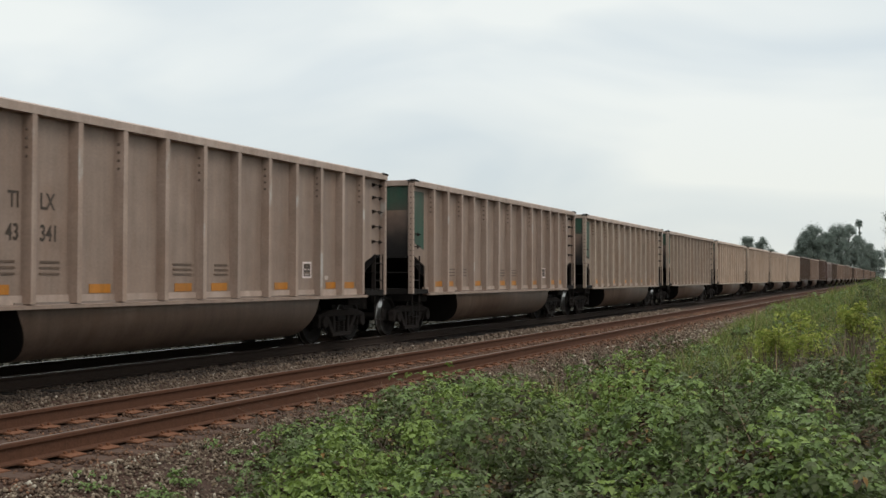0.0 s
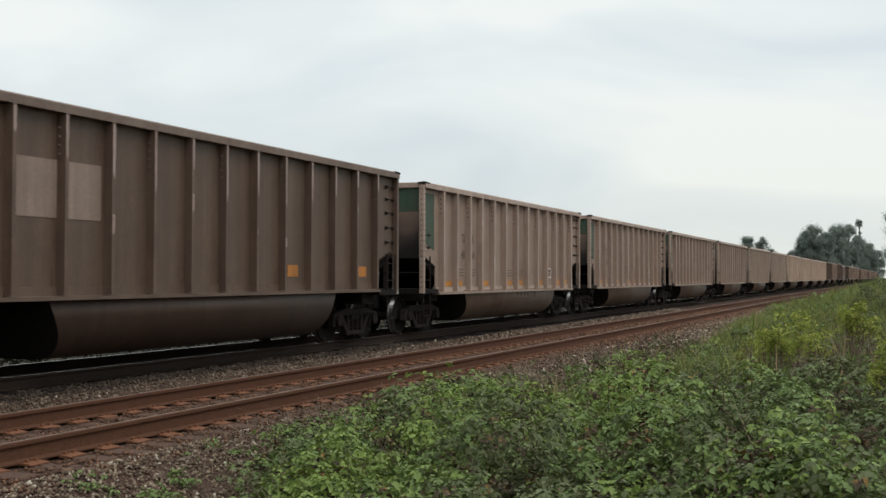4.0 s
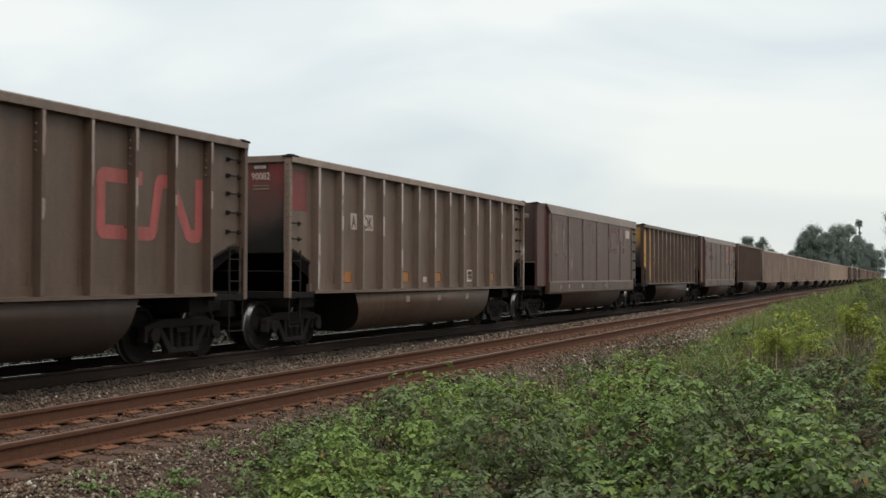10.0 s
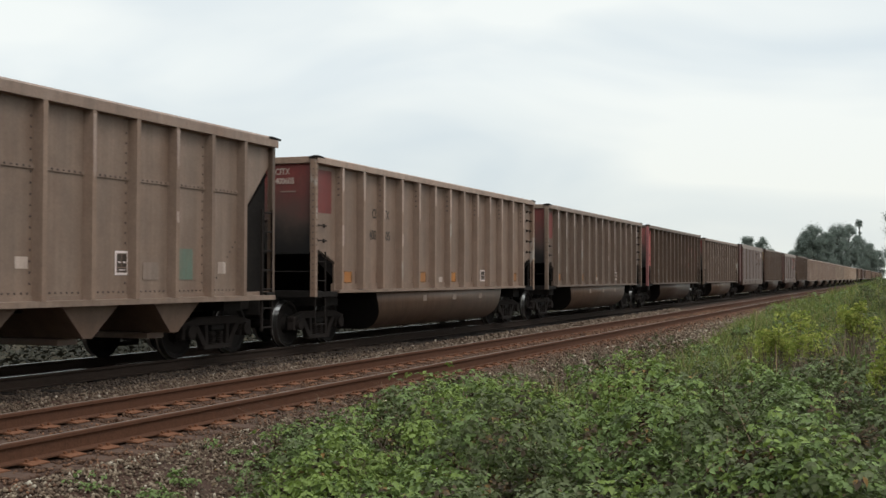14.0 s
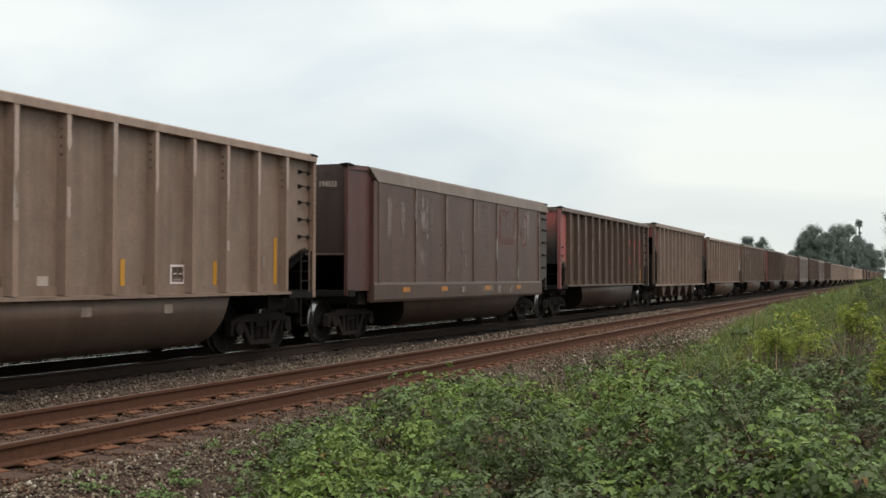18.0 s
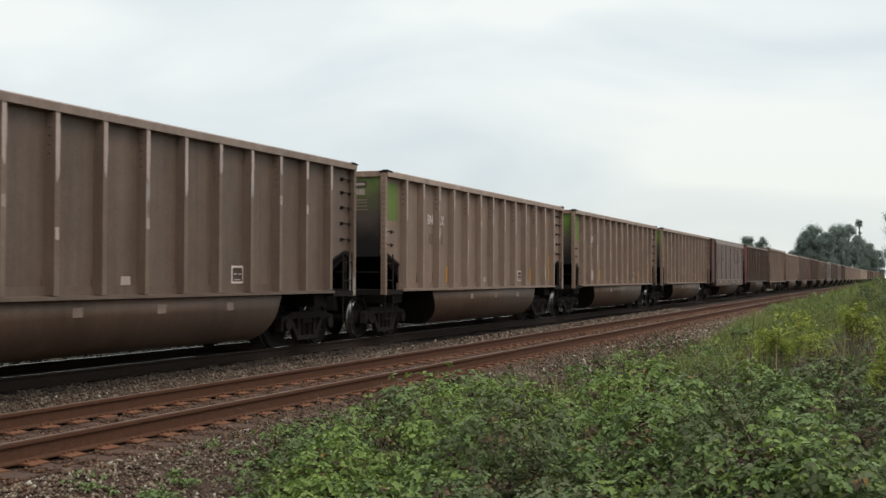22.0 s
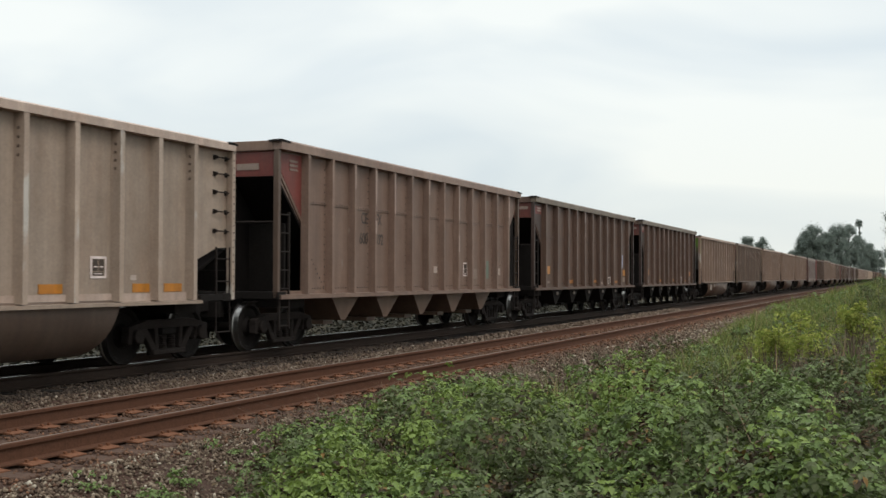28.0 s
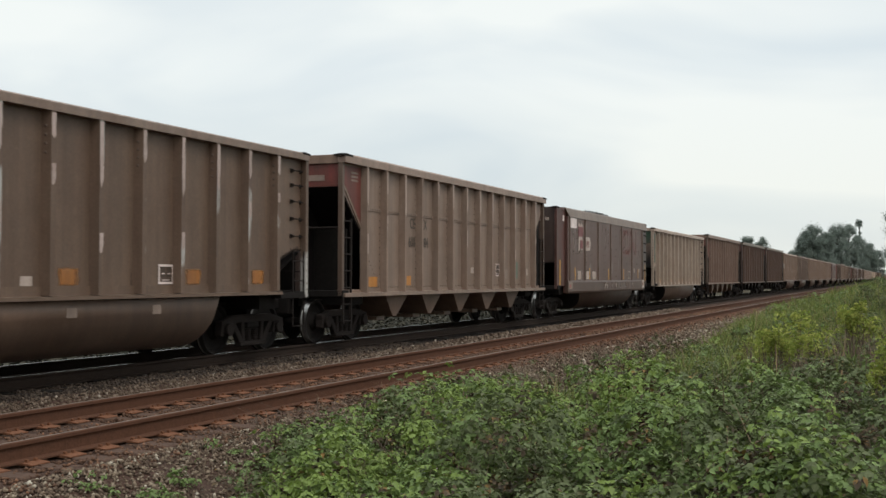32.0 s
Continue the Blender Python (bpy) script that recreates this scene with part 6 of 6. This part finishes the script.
def brambles(name, y0, y1, per_m2, rad, leaf, sprigs, seed, label, dead=0.62):
    """Domed clumps of leafy shoots with dark gaps, and dead brown patches here and there."""
    r = np.random.RandomState(seed)
    n = int(6.2 * (y1 - y0) * per_m2)
    y = r.uniform(y0, y1, n)
    x = edge_x(y) + (12.9 - edge_x(y)) * r.uniform(0, 1, n) + 0.10
    bare = hills(x, y, 1.2, 31)
    ok = (bare > -0.62 + r.uniform(-0.15, 0.15, n)) & ~((x > 11.2) & (y < 7.2))
    x, y = x[ok], y[ok]
    n = len(x)
    R = rad * r.uniform(0.5, 1.4, n) * (0.6 + 0.4 * smooth_step(0.0, 0.6, x - edge_x(y)))
    H = R * r.uniform(0.75, 1.25, n)
    gz = ground_z(x, y)
    top = gz + (canopy(x, y) - gz) * r.uniform(0.72, 1.10, n) + 0.06
    zc = top - H
    m = np.maximum((sprigs * (R / rad) ** 2).astype(int), 4)
    own = np.repeat(np.arange(n), m)
    k = len(own)
    a, c = r.uniform(0, math.tau, k), r.uniform(0.12, 1, k)
    w = np.sqrt(1 - c ** 2)
    d = np.stack([np.cos(a) * w, np.sin(a) * w, c], 1)
    out = np.where(r.uniform(0, 1, k) < 0.2, r.uniform(1.0, 1.28, k), r.uniform(0.78, 1.05, k))[:, None]
    p = np.stack([x, y, zc], 1)[own] + d * out * np.stack([R, R, H], 1)[own]
    low = ground_z(p[:, 0], p[:, 1]) + 0.03
    keep = p[:, 2] > low - 0.12
    p, own, d, low = p[keep], own[keep], d[keep], low[keep]
    p[:, 2] = np.maximum(p[:, 2], low)
    k = len(p)
    axis = d * 0.60 + np.array([0, 0, 0.85]) + r.normal(0, 0.22, (k, 3))
    axis /= np.linalg.norm(axis, axis=1, keepdims=True)
    v, f, who = sprig_leaves(p, axis, leaf * r.uniform(0.7, 1.3, k), r)
    me = np_mesh(name, v, f, LEAF)
    for mat in (FRESH, DULL, DEAD, PALE):
        me.materials.append(mat)
    # Shade in the growth beyond x = 10 is put in as duller leaves.
    tone = (hills(x, y, 2.4, 33) * 1.1 + r.normal(0, 0.4, n))[own] + r.normal(0, 0.25, k) - 0.75 * smooth_step(10.2, 11.4, p[:, 0]) - 0.2 * smooth_step(7.6, 9.0, p[:, 0]) + 0.25 * smooth_step(9.6, 8.4, p[:, 0]) + 0.35 * smooth_step(9.4, 7.4, p[:, 1]) * smooth_step(10.2, 9.2, p[:, 0])
    brown = hills(p[:, 0], p[:, 1], 0.9, 35) + r.normal(0, 0.25, k) + 0.75 * smooth_step(0.7, 0.0, p[:, 0] - edge_x(p[:, 1])) > dead
    tone = np.where(brown & (p[:, 2] < (zc + 0.9 * H)[own]), 3, np.where(tone > 0.5, 1, np.where(tone < -1.05, 4, np.where(tone < -0.3, 2, 0))))[who]
    me.polygons.foreach_set("material_index", np.concatenate([tone] * len(LEAF_FACES)).astype(np.int32))
    return tagged(new(name, me), label, "bramble", kind="stuff")


brambles("brambles", 6.3, 9.6, 4.2, 0.46, 0.047, 120, 41, "dense green bramble thicket beside the track")
brambles("brambles", 9.6, 14, 3.8, 0.48, 0.051, 110, 46, "dense green bramble thicket beside the track")
brambles("brambles", 14, 26, 3.2, 0.50, 0.060, 90, 42, "dense green bramble thicket beside the track")
brambles("brambles", 26, 60, 3.0, 0.45, 0.075, 30, 43, "green scrub along the track", 0.9)
brambles("brambles", 60, 260, 0.9, 0.80, 0.20, 15, 44, "green scrub along the track far off", 1.2)


def litter(name, y0, y1, n, size, seed, mat, label):
    """Dead leaves and bits lying on the soil between the clumps."""
    r = np.random.RandomState(seed)
    y = r.uniform(y0, y1, n)
    x = edge_x(y) - 0.25 + (12.9 - edge_x(y)) * r.uniform(0, 1, n)
    p = np.stack([x, y, ground_z(x, y) + r.uniform(0.01, 0.10, n)], 1)
    v, f = leaf_arrays(p, size * r.uniform(0.5, 1.3, n), r, 0.5)
    return tagged(new(name, np_mesh(name, v, f, mat)), label, "leaf litter", kind="stuff")


litter("leaf_litter", 6.3, 28, 16000, 0.045, 45, DEAD, "dead brown leaves on the ground among brambles")


def far_side():
    """Low scrub on the ground beyond the train."""
    r = np.random.RandomState(47)
    n = 2600
    y = 8 + 90 * r.uniform(0, 1, n) ** 1.5
    x = r.uniform(-16, -3.0, n)
    R = r.uniform(0.25, 0.55, n)
    who = np.repeat(np.arange(n), 22)
    k = len(who)
    a, c = r.uniform(0, math.tau, k), r.uniform(0, 1, k)
    w = np.sqrt(1 - c ** 2)
    p = np.stack([x, y, ground_z(x, y)], 1)[who] + np.stack([np.cos(a) * w, np.sin(a) * w, c * 0.7], 1) * (R[who] * r.uniform(0.6, 1.1, k))[:, None]
    v, f = leaf_arrays(p, 0.15 * r.uniform(0.5, 1.3, k), r, 0.6)
    return tagged(new("scrub", np_mesh("scrub", v, f, SHADED)), "low brown-green scrub beyond the train, shade in its colour", "scrub", kind="stuff")


far_side()


def blades(name, x0, x1, y0, y1, n, h0, h1, wide, seed, mat, label, on=None, lean=0.28, where=None):
    r = np.random.RandomState(seed)
    x, y = r.uniform(x0, x1, n), r.uniform(y0, y1, n)
    if where is not None:
        ok = where(x, y, r)
        x, y = x[ok], y[ok]
        n = len(x)
    z = (on if on is not None else ground_z)(x, y)
    h, a = r.uniform(h0, h1, n), r.uniform(0, math.tau, n)
    p = np.stack([x, y, z - 0.03], 1)
    side = np.stack([np.cos(a), np.sin(a), np.zeros(n)], 1) * (wide * r.uniform(0.6, 1.4, n))[:, None]
    bend = np.stack([r.normal(0, lean, n), r.normal(0, lean, n), np.ones(n)], 1)
    m1 = p + bend * np.array([0.6, 0.6, 0.6]) * h[:, None] * 0.9
    tip = p + bend * np.array([1.5, 1.5, 1.0]) * h[:, None]
    v = np.stack([p - side, p + side, m1 + side * 0.7, m1 - side * 0.7, tip], 1).reshape(-1, 3)
    k = 5 * np.arange(n)[:, None]
    f = np.concatenate([k + np.array([[0, 1, 2]]), k + np.array([[0, 2, 3]]), k + np.array([[3, 2, 4]])], 0)
    return tagged(new(name, np_mesh(name, v, f, mat)), label, "grass", kind="stuff")


def in_growth(x, y, r):
    return (x > edge_x(y) + 0.3) & (hills(x, y, 2.5, 51) + r.uniform(-0.6, 0.6, len(x)) + smooth_step(16, 28, y) * 1.4 > 0.9)


def low_canopy(x, y):
    return np.maximum(canopy(x, y) - 0.25, ground_z(x, y))


blades("grass", 6.5, 12.6, 15, 60, 30000, 0.24, 0.60, 0.009, 61, GRASS, "tall green and straw grass among the brambles", low_canopy, where=in_growth)
blades("grass", 6.0, 12.6, 60, 200, 5000, 0.4, 0.8, 0.022, 62, GRASS, "tall grass along the track far off", low_canopy, where=in_growth)
blades("grass", -7.5, -2.6, 8, 70, 9000, 0.10, 0.35, 0.012, 63, SHADED, "rough grass beyond the train, shade in its colour", ground_z)
blades("dry_stems", 7.0, 12.4, 8, 40, 2600, 0.28, 0.56, 0.0035, 64, TWIG, "thin dry brown stems in the growth", low_canopy, 0.45, lambda x, y, r: x > edge_x(y) - 0.25)
blades("dry_stems", 5.9, 8.2, 14.5, 44, 12000, 0.06, 0.30, 0.0055, 65, TWIG, "dead brown weeds on the shoulder", None, 0.6, lambda x, y, r: (x < edge_x(y) + 0.3) & (hills(x, y, 1.5, 52) > 0.0 + 0.5 * smooth_step(22, 34, y)))
blades("dry_stems", 5.6, 8.2, 7.5, 16, 5200, 0.05, 0.24, 0.004, 67, TWIG, "dead brown weeds at the edge of the growth", None, 0.6, lambda x, y, r: (np.abs(x - edge_x(y)) < 0.5) & (hills(x, y, 0.8, 54) > -0.2))
blades("dry_stems", 10.9, 12.3, 16.2, 18.6, 1100, 0.32, 0.62, 0.005, 71, TWIG, "brown dry stems standing among the brambles", low_canopy, 0.16, lambda x, y, r: hills(x, y, 0.9, 56) > -0.5)
blades("dry_stems", 9.6, 12.6, 18.0, 26, 4200, 0.25, 0.70, 0.006, 68, TWIG, "brown dry stems under the tall weeds", low_canopy, 0.25, lambda x, y, r: hills(x, y, 1.6, 55) > -0.1)


def low_weeds(n, seed, x0=6.1, x1=8.6, y0=5.6, y1=11.0, size=0.036, bar=0.30, mat=LEAF, label="small green leafy weeds in the stones"):
    """Flat leafy weeds that creep over the stones in patches."""
    r = np.random.RandomState(seed)
    x, y = r.uniform(x0, x1, n), r.uniform(y0, y1, n)
    ok = hills(x, y, 0.7, 53) + r.normal(0, 0.2, n) > bar + smooth_step(6.9, 6.2, x) * 0.6
    x, y = x[ok], y[ok]
    p = np.stack([x, y, ground_z(x, y) + r.uniform(0.03, 0.13, len(x))], 1)
    axis = np.array([0, 0, 1.0]) + r.normal(0, 0.3, (len(x), 3))
    axis /= np.linalg.norm(axis, axis=1, keepdims=True)
    v, f, who = sprig_leaves(p, axis, size * r.uniform(0.6, 1.3, len(x)), r)
    return tagged(new("weeds", np_mesh("weeds", v, f, mat)), label, "weed", kind="stuff")


low_weeds(5200, 66)
low_weeds(5200, 69, 6.0, 8.0, 15.5, 34, 0.05, 0.15, DULL, "dull dusty weeds scattered on the shoulder")
low_weeds(3000, 70, 6.2, 8.0, 15.5, 34, 0.05, 0.25, DEAD, "dead brown weeds scattered on the shoulder")


def shrub(x, y, high, wide, seed, label, mat=WEED):
    """Many upright stems with leaves towards their tips."""
    r = np.random.RandomState(seed)
    ob = tagged(new("shrub", None), label, "shrub", "trackside shrubs")
    base = float(canopy(np.array([x]), np.array([y]))[0]) - 0.35
    ob.location = (x, y, base)
    pts = []
    for _ in range(18):
        a, d = r.uniform(0, math.tau), wide * math.sqrt(r.uniform(0, 1))
        h = high * r.uniform(0.62, 1.0) * (1 - 0.35 * d / wide)
        foot = Vector((math.cos(a) * d * 0.45, math.sin(a) * d * 0.45, 0))
        top = Vector((math.cos(a) * d, math.sin(a) * d, h))
        midp = (foot + top) / 2 + Vector((r.normal(0, 0.03), r.normal(0, 0.03), 0.05))
        part("stem", Geo().tube([foot, midp, top], [0.009 * high ** 0.5, 0.007 * high ** 0.5, 0.003], 4).mesh("stem", TWIG), ob)
        # a loose drooping tuft of leaves round each tip
        for _k in range(44):
            q, w = r.uniform(0, math.tau), wide * 0.30 * math.sqrt(r.uniform(0, 1))
            pts.append((top.x + math.cos(q) * w, top.y + math.sin(q) * w, top.z + 0.06 * high - abs(r.normal(0, 0.13 * high)) - w * 0.35))
    p = np.array(pts)
    v, f = leaf_arrays(p, 0.074 * high ** 0.5 * r.uniform(0.6, 1.3, len(p)), r, 0.8, 0.20, 0.3)
    part("foliage", np_mesh("foliage", v, f, mat), ob, label="yellow-green narrow leaves")
    return ob


shrub(10.72, 20.0, 1.50, 0.50, 71, "tall yellow-green weedy shrub above the brambles")
shrub(10.30, 19.4, 1.00, 0.34, 72, "yellow-green weedy shrub above the brambles")
shrub(11.60, 21.2, 1.25, 0.34, 73, "yellow-green weedy shrub above the brambles")
shrub(9.64, 22.5, 0.85, 0.26, 74, "low yellow-green shrub among the brambles")
shrub(12.20, 13.2, 0.90, 0.34, 75, "drooping yellow-green shrub among the brambles")


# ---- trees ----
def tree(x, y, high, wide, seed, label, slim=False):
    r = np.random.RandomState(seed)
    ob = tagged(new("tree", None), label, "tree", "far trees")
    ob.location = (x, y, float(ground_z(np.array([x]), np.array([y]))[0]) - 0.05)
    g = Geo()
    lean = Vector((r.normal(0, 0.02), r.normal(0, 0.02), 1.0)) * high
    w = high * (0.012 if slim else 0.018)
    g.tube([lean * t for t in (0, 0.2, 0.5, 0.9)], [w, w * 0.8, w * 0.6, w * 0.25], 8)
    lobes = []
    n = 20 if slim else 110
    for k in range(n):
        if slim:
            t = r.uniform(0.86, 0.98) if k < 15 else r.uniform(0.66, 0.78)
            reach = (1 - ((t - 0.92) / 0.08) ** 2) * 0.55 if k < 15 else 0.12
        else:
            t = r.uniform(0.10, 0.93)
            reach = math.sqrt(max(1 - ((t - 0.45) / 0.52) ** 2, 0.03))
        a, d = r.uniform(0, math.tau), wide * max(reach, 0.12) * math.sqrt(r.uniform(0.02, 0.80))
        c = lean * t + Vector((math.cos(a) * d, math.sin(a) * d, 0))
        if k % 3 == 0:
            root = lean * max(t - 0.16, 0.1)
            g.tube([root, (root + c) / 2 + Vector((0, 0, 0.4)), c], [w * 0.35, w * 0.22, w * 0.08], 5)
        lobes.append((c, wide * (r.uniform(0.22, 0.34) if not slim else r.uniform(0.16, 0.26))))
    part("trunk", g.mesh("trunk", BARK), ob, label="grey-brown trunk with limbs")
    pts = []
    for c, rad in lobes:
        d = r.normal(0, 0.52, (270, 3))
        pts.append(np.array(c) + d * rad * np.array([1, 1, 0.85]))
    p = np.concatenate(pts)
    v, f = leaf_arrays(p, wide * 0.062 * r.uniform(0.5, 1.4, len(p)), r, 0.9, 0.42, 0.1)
    part("crown", np_mesh("crown", v, f, CROWN), ob, label="green leafy crown with haze in its colour")
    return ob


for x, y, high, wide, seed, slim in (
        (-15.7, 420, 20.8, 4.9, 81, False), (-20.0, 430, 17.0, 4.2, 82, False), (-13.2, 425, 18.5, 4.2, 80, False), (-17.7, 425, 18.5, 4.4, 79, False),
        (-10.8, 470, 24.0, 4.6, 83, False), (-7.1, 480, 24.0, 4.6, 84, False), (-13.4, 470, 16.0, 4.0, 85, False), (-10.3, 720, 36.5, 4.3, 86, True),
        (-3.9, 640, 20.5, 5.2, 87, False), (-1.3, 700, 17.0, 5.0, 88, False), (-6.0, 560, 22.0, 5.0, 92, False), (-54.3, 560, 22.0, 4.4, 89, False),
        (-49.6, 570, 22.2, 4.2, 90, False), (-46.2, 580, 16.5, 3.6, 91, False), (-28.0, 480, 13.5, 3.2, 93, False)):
    tree(x, y, high, wide, seed, "tall slender tree with a tufted top" if slim else "broad leafy tree, dull green with haze in its colour", slim)
tree(12.75, 250, 22.5, 4.0, 94, "tall dark tree beside the line")
shrub(11.45, 46, 1.75, 0.85, 76, "dark green bush rising from the scrub", DULL)
shrub(11.95, 37, 1.35, 0.60, 77, "dark green bush rising from the scrub", DULL)
for x, y, seed in ((9.42, 190, 1560), (7.64, 230, 1548), (10.21, 150, 1563)):
    shrub(x, y, 1.5, 1.3, seed, "dark green bush beside the line", LEAF)


# ---- coal heap of the loaded panel car ----
def coal_heap(car):
    r = np.random.RandomState(9)
    n = 5200
    y, x = r.uniform(-4.0, 4.2, n), r.uniform(-1.38, 1.40, n)
    top = 3.575 + 0.33 * (1 - (x / 1.46) ** 8) * smooth_step(-3.4, -2.0, y) * smooth_step(3.8, 2.4, y) * (0.86 + 0.26 * hills(x, y, 1.1, 6))
    s = r.uniform(0.025, 0.08, n)
    base = np.array([(1, 0, 0), (-1, 0, 0), (0, 1, 0), (0, -1, 0), (0, 0, 0.8), (0, 0, -0.8)], dtype=float)
    v = (base[None] * r.uniform(0.6, 1.3, (n, 6, 1)) + r.uniform(-0.35, 0.35, (n, 6, 3))) * s[:, None, None] + np.stack([x, y, top], 1)[:, None]
    f = np.array([(0, 2, 4), (2, 1, 4), (1, 3, 4), (3, 0, 4), (2, 0, 5), (1, 2, 5), (3, 1, 5), (0, 3, 5)])
    f = (f[None] + 6 * np.arange(n)[:, None, None]).reshape(-1, 3)
    ob = part("coal", np_mesh("coal", v.reshape(-1, 3), f, COAL), car, label="heaped black coal")
    ob["kind"] = "stuff"
    ys, xs = np.linspace(-7.1, 7.1, 40), np.linspace(-1.42, 1.42, 9)
    gx, gy = np.meshgrid(xs, ys)
    gz = 3.52 + 0.33 * (1 - (gx / 1.46) ** 8) * smooth_step(-3.2, -1.9, gy) * smooth_step(3.4, 2.2, gy)
    i = (np.arange(39)[:, None] * 9 + np.arange(8)[None, :]).ravel()
    part("coal_bed", np_mesh("coal_bed", np.stack([gx.ravel(), gy.ravel(), gz.ravel()], 1), np.stack([i, i + 1, i + 10, i + 9], 1), COAL, True), car, label="black coal surface")


coal_heap(dict(CARS)[23])

motions()
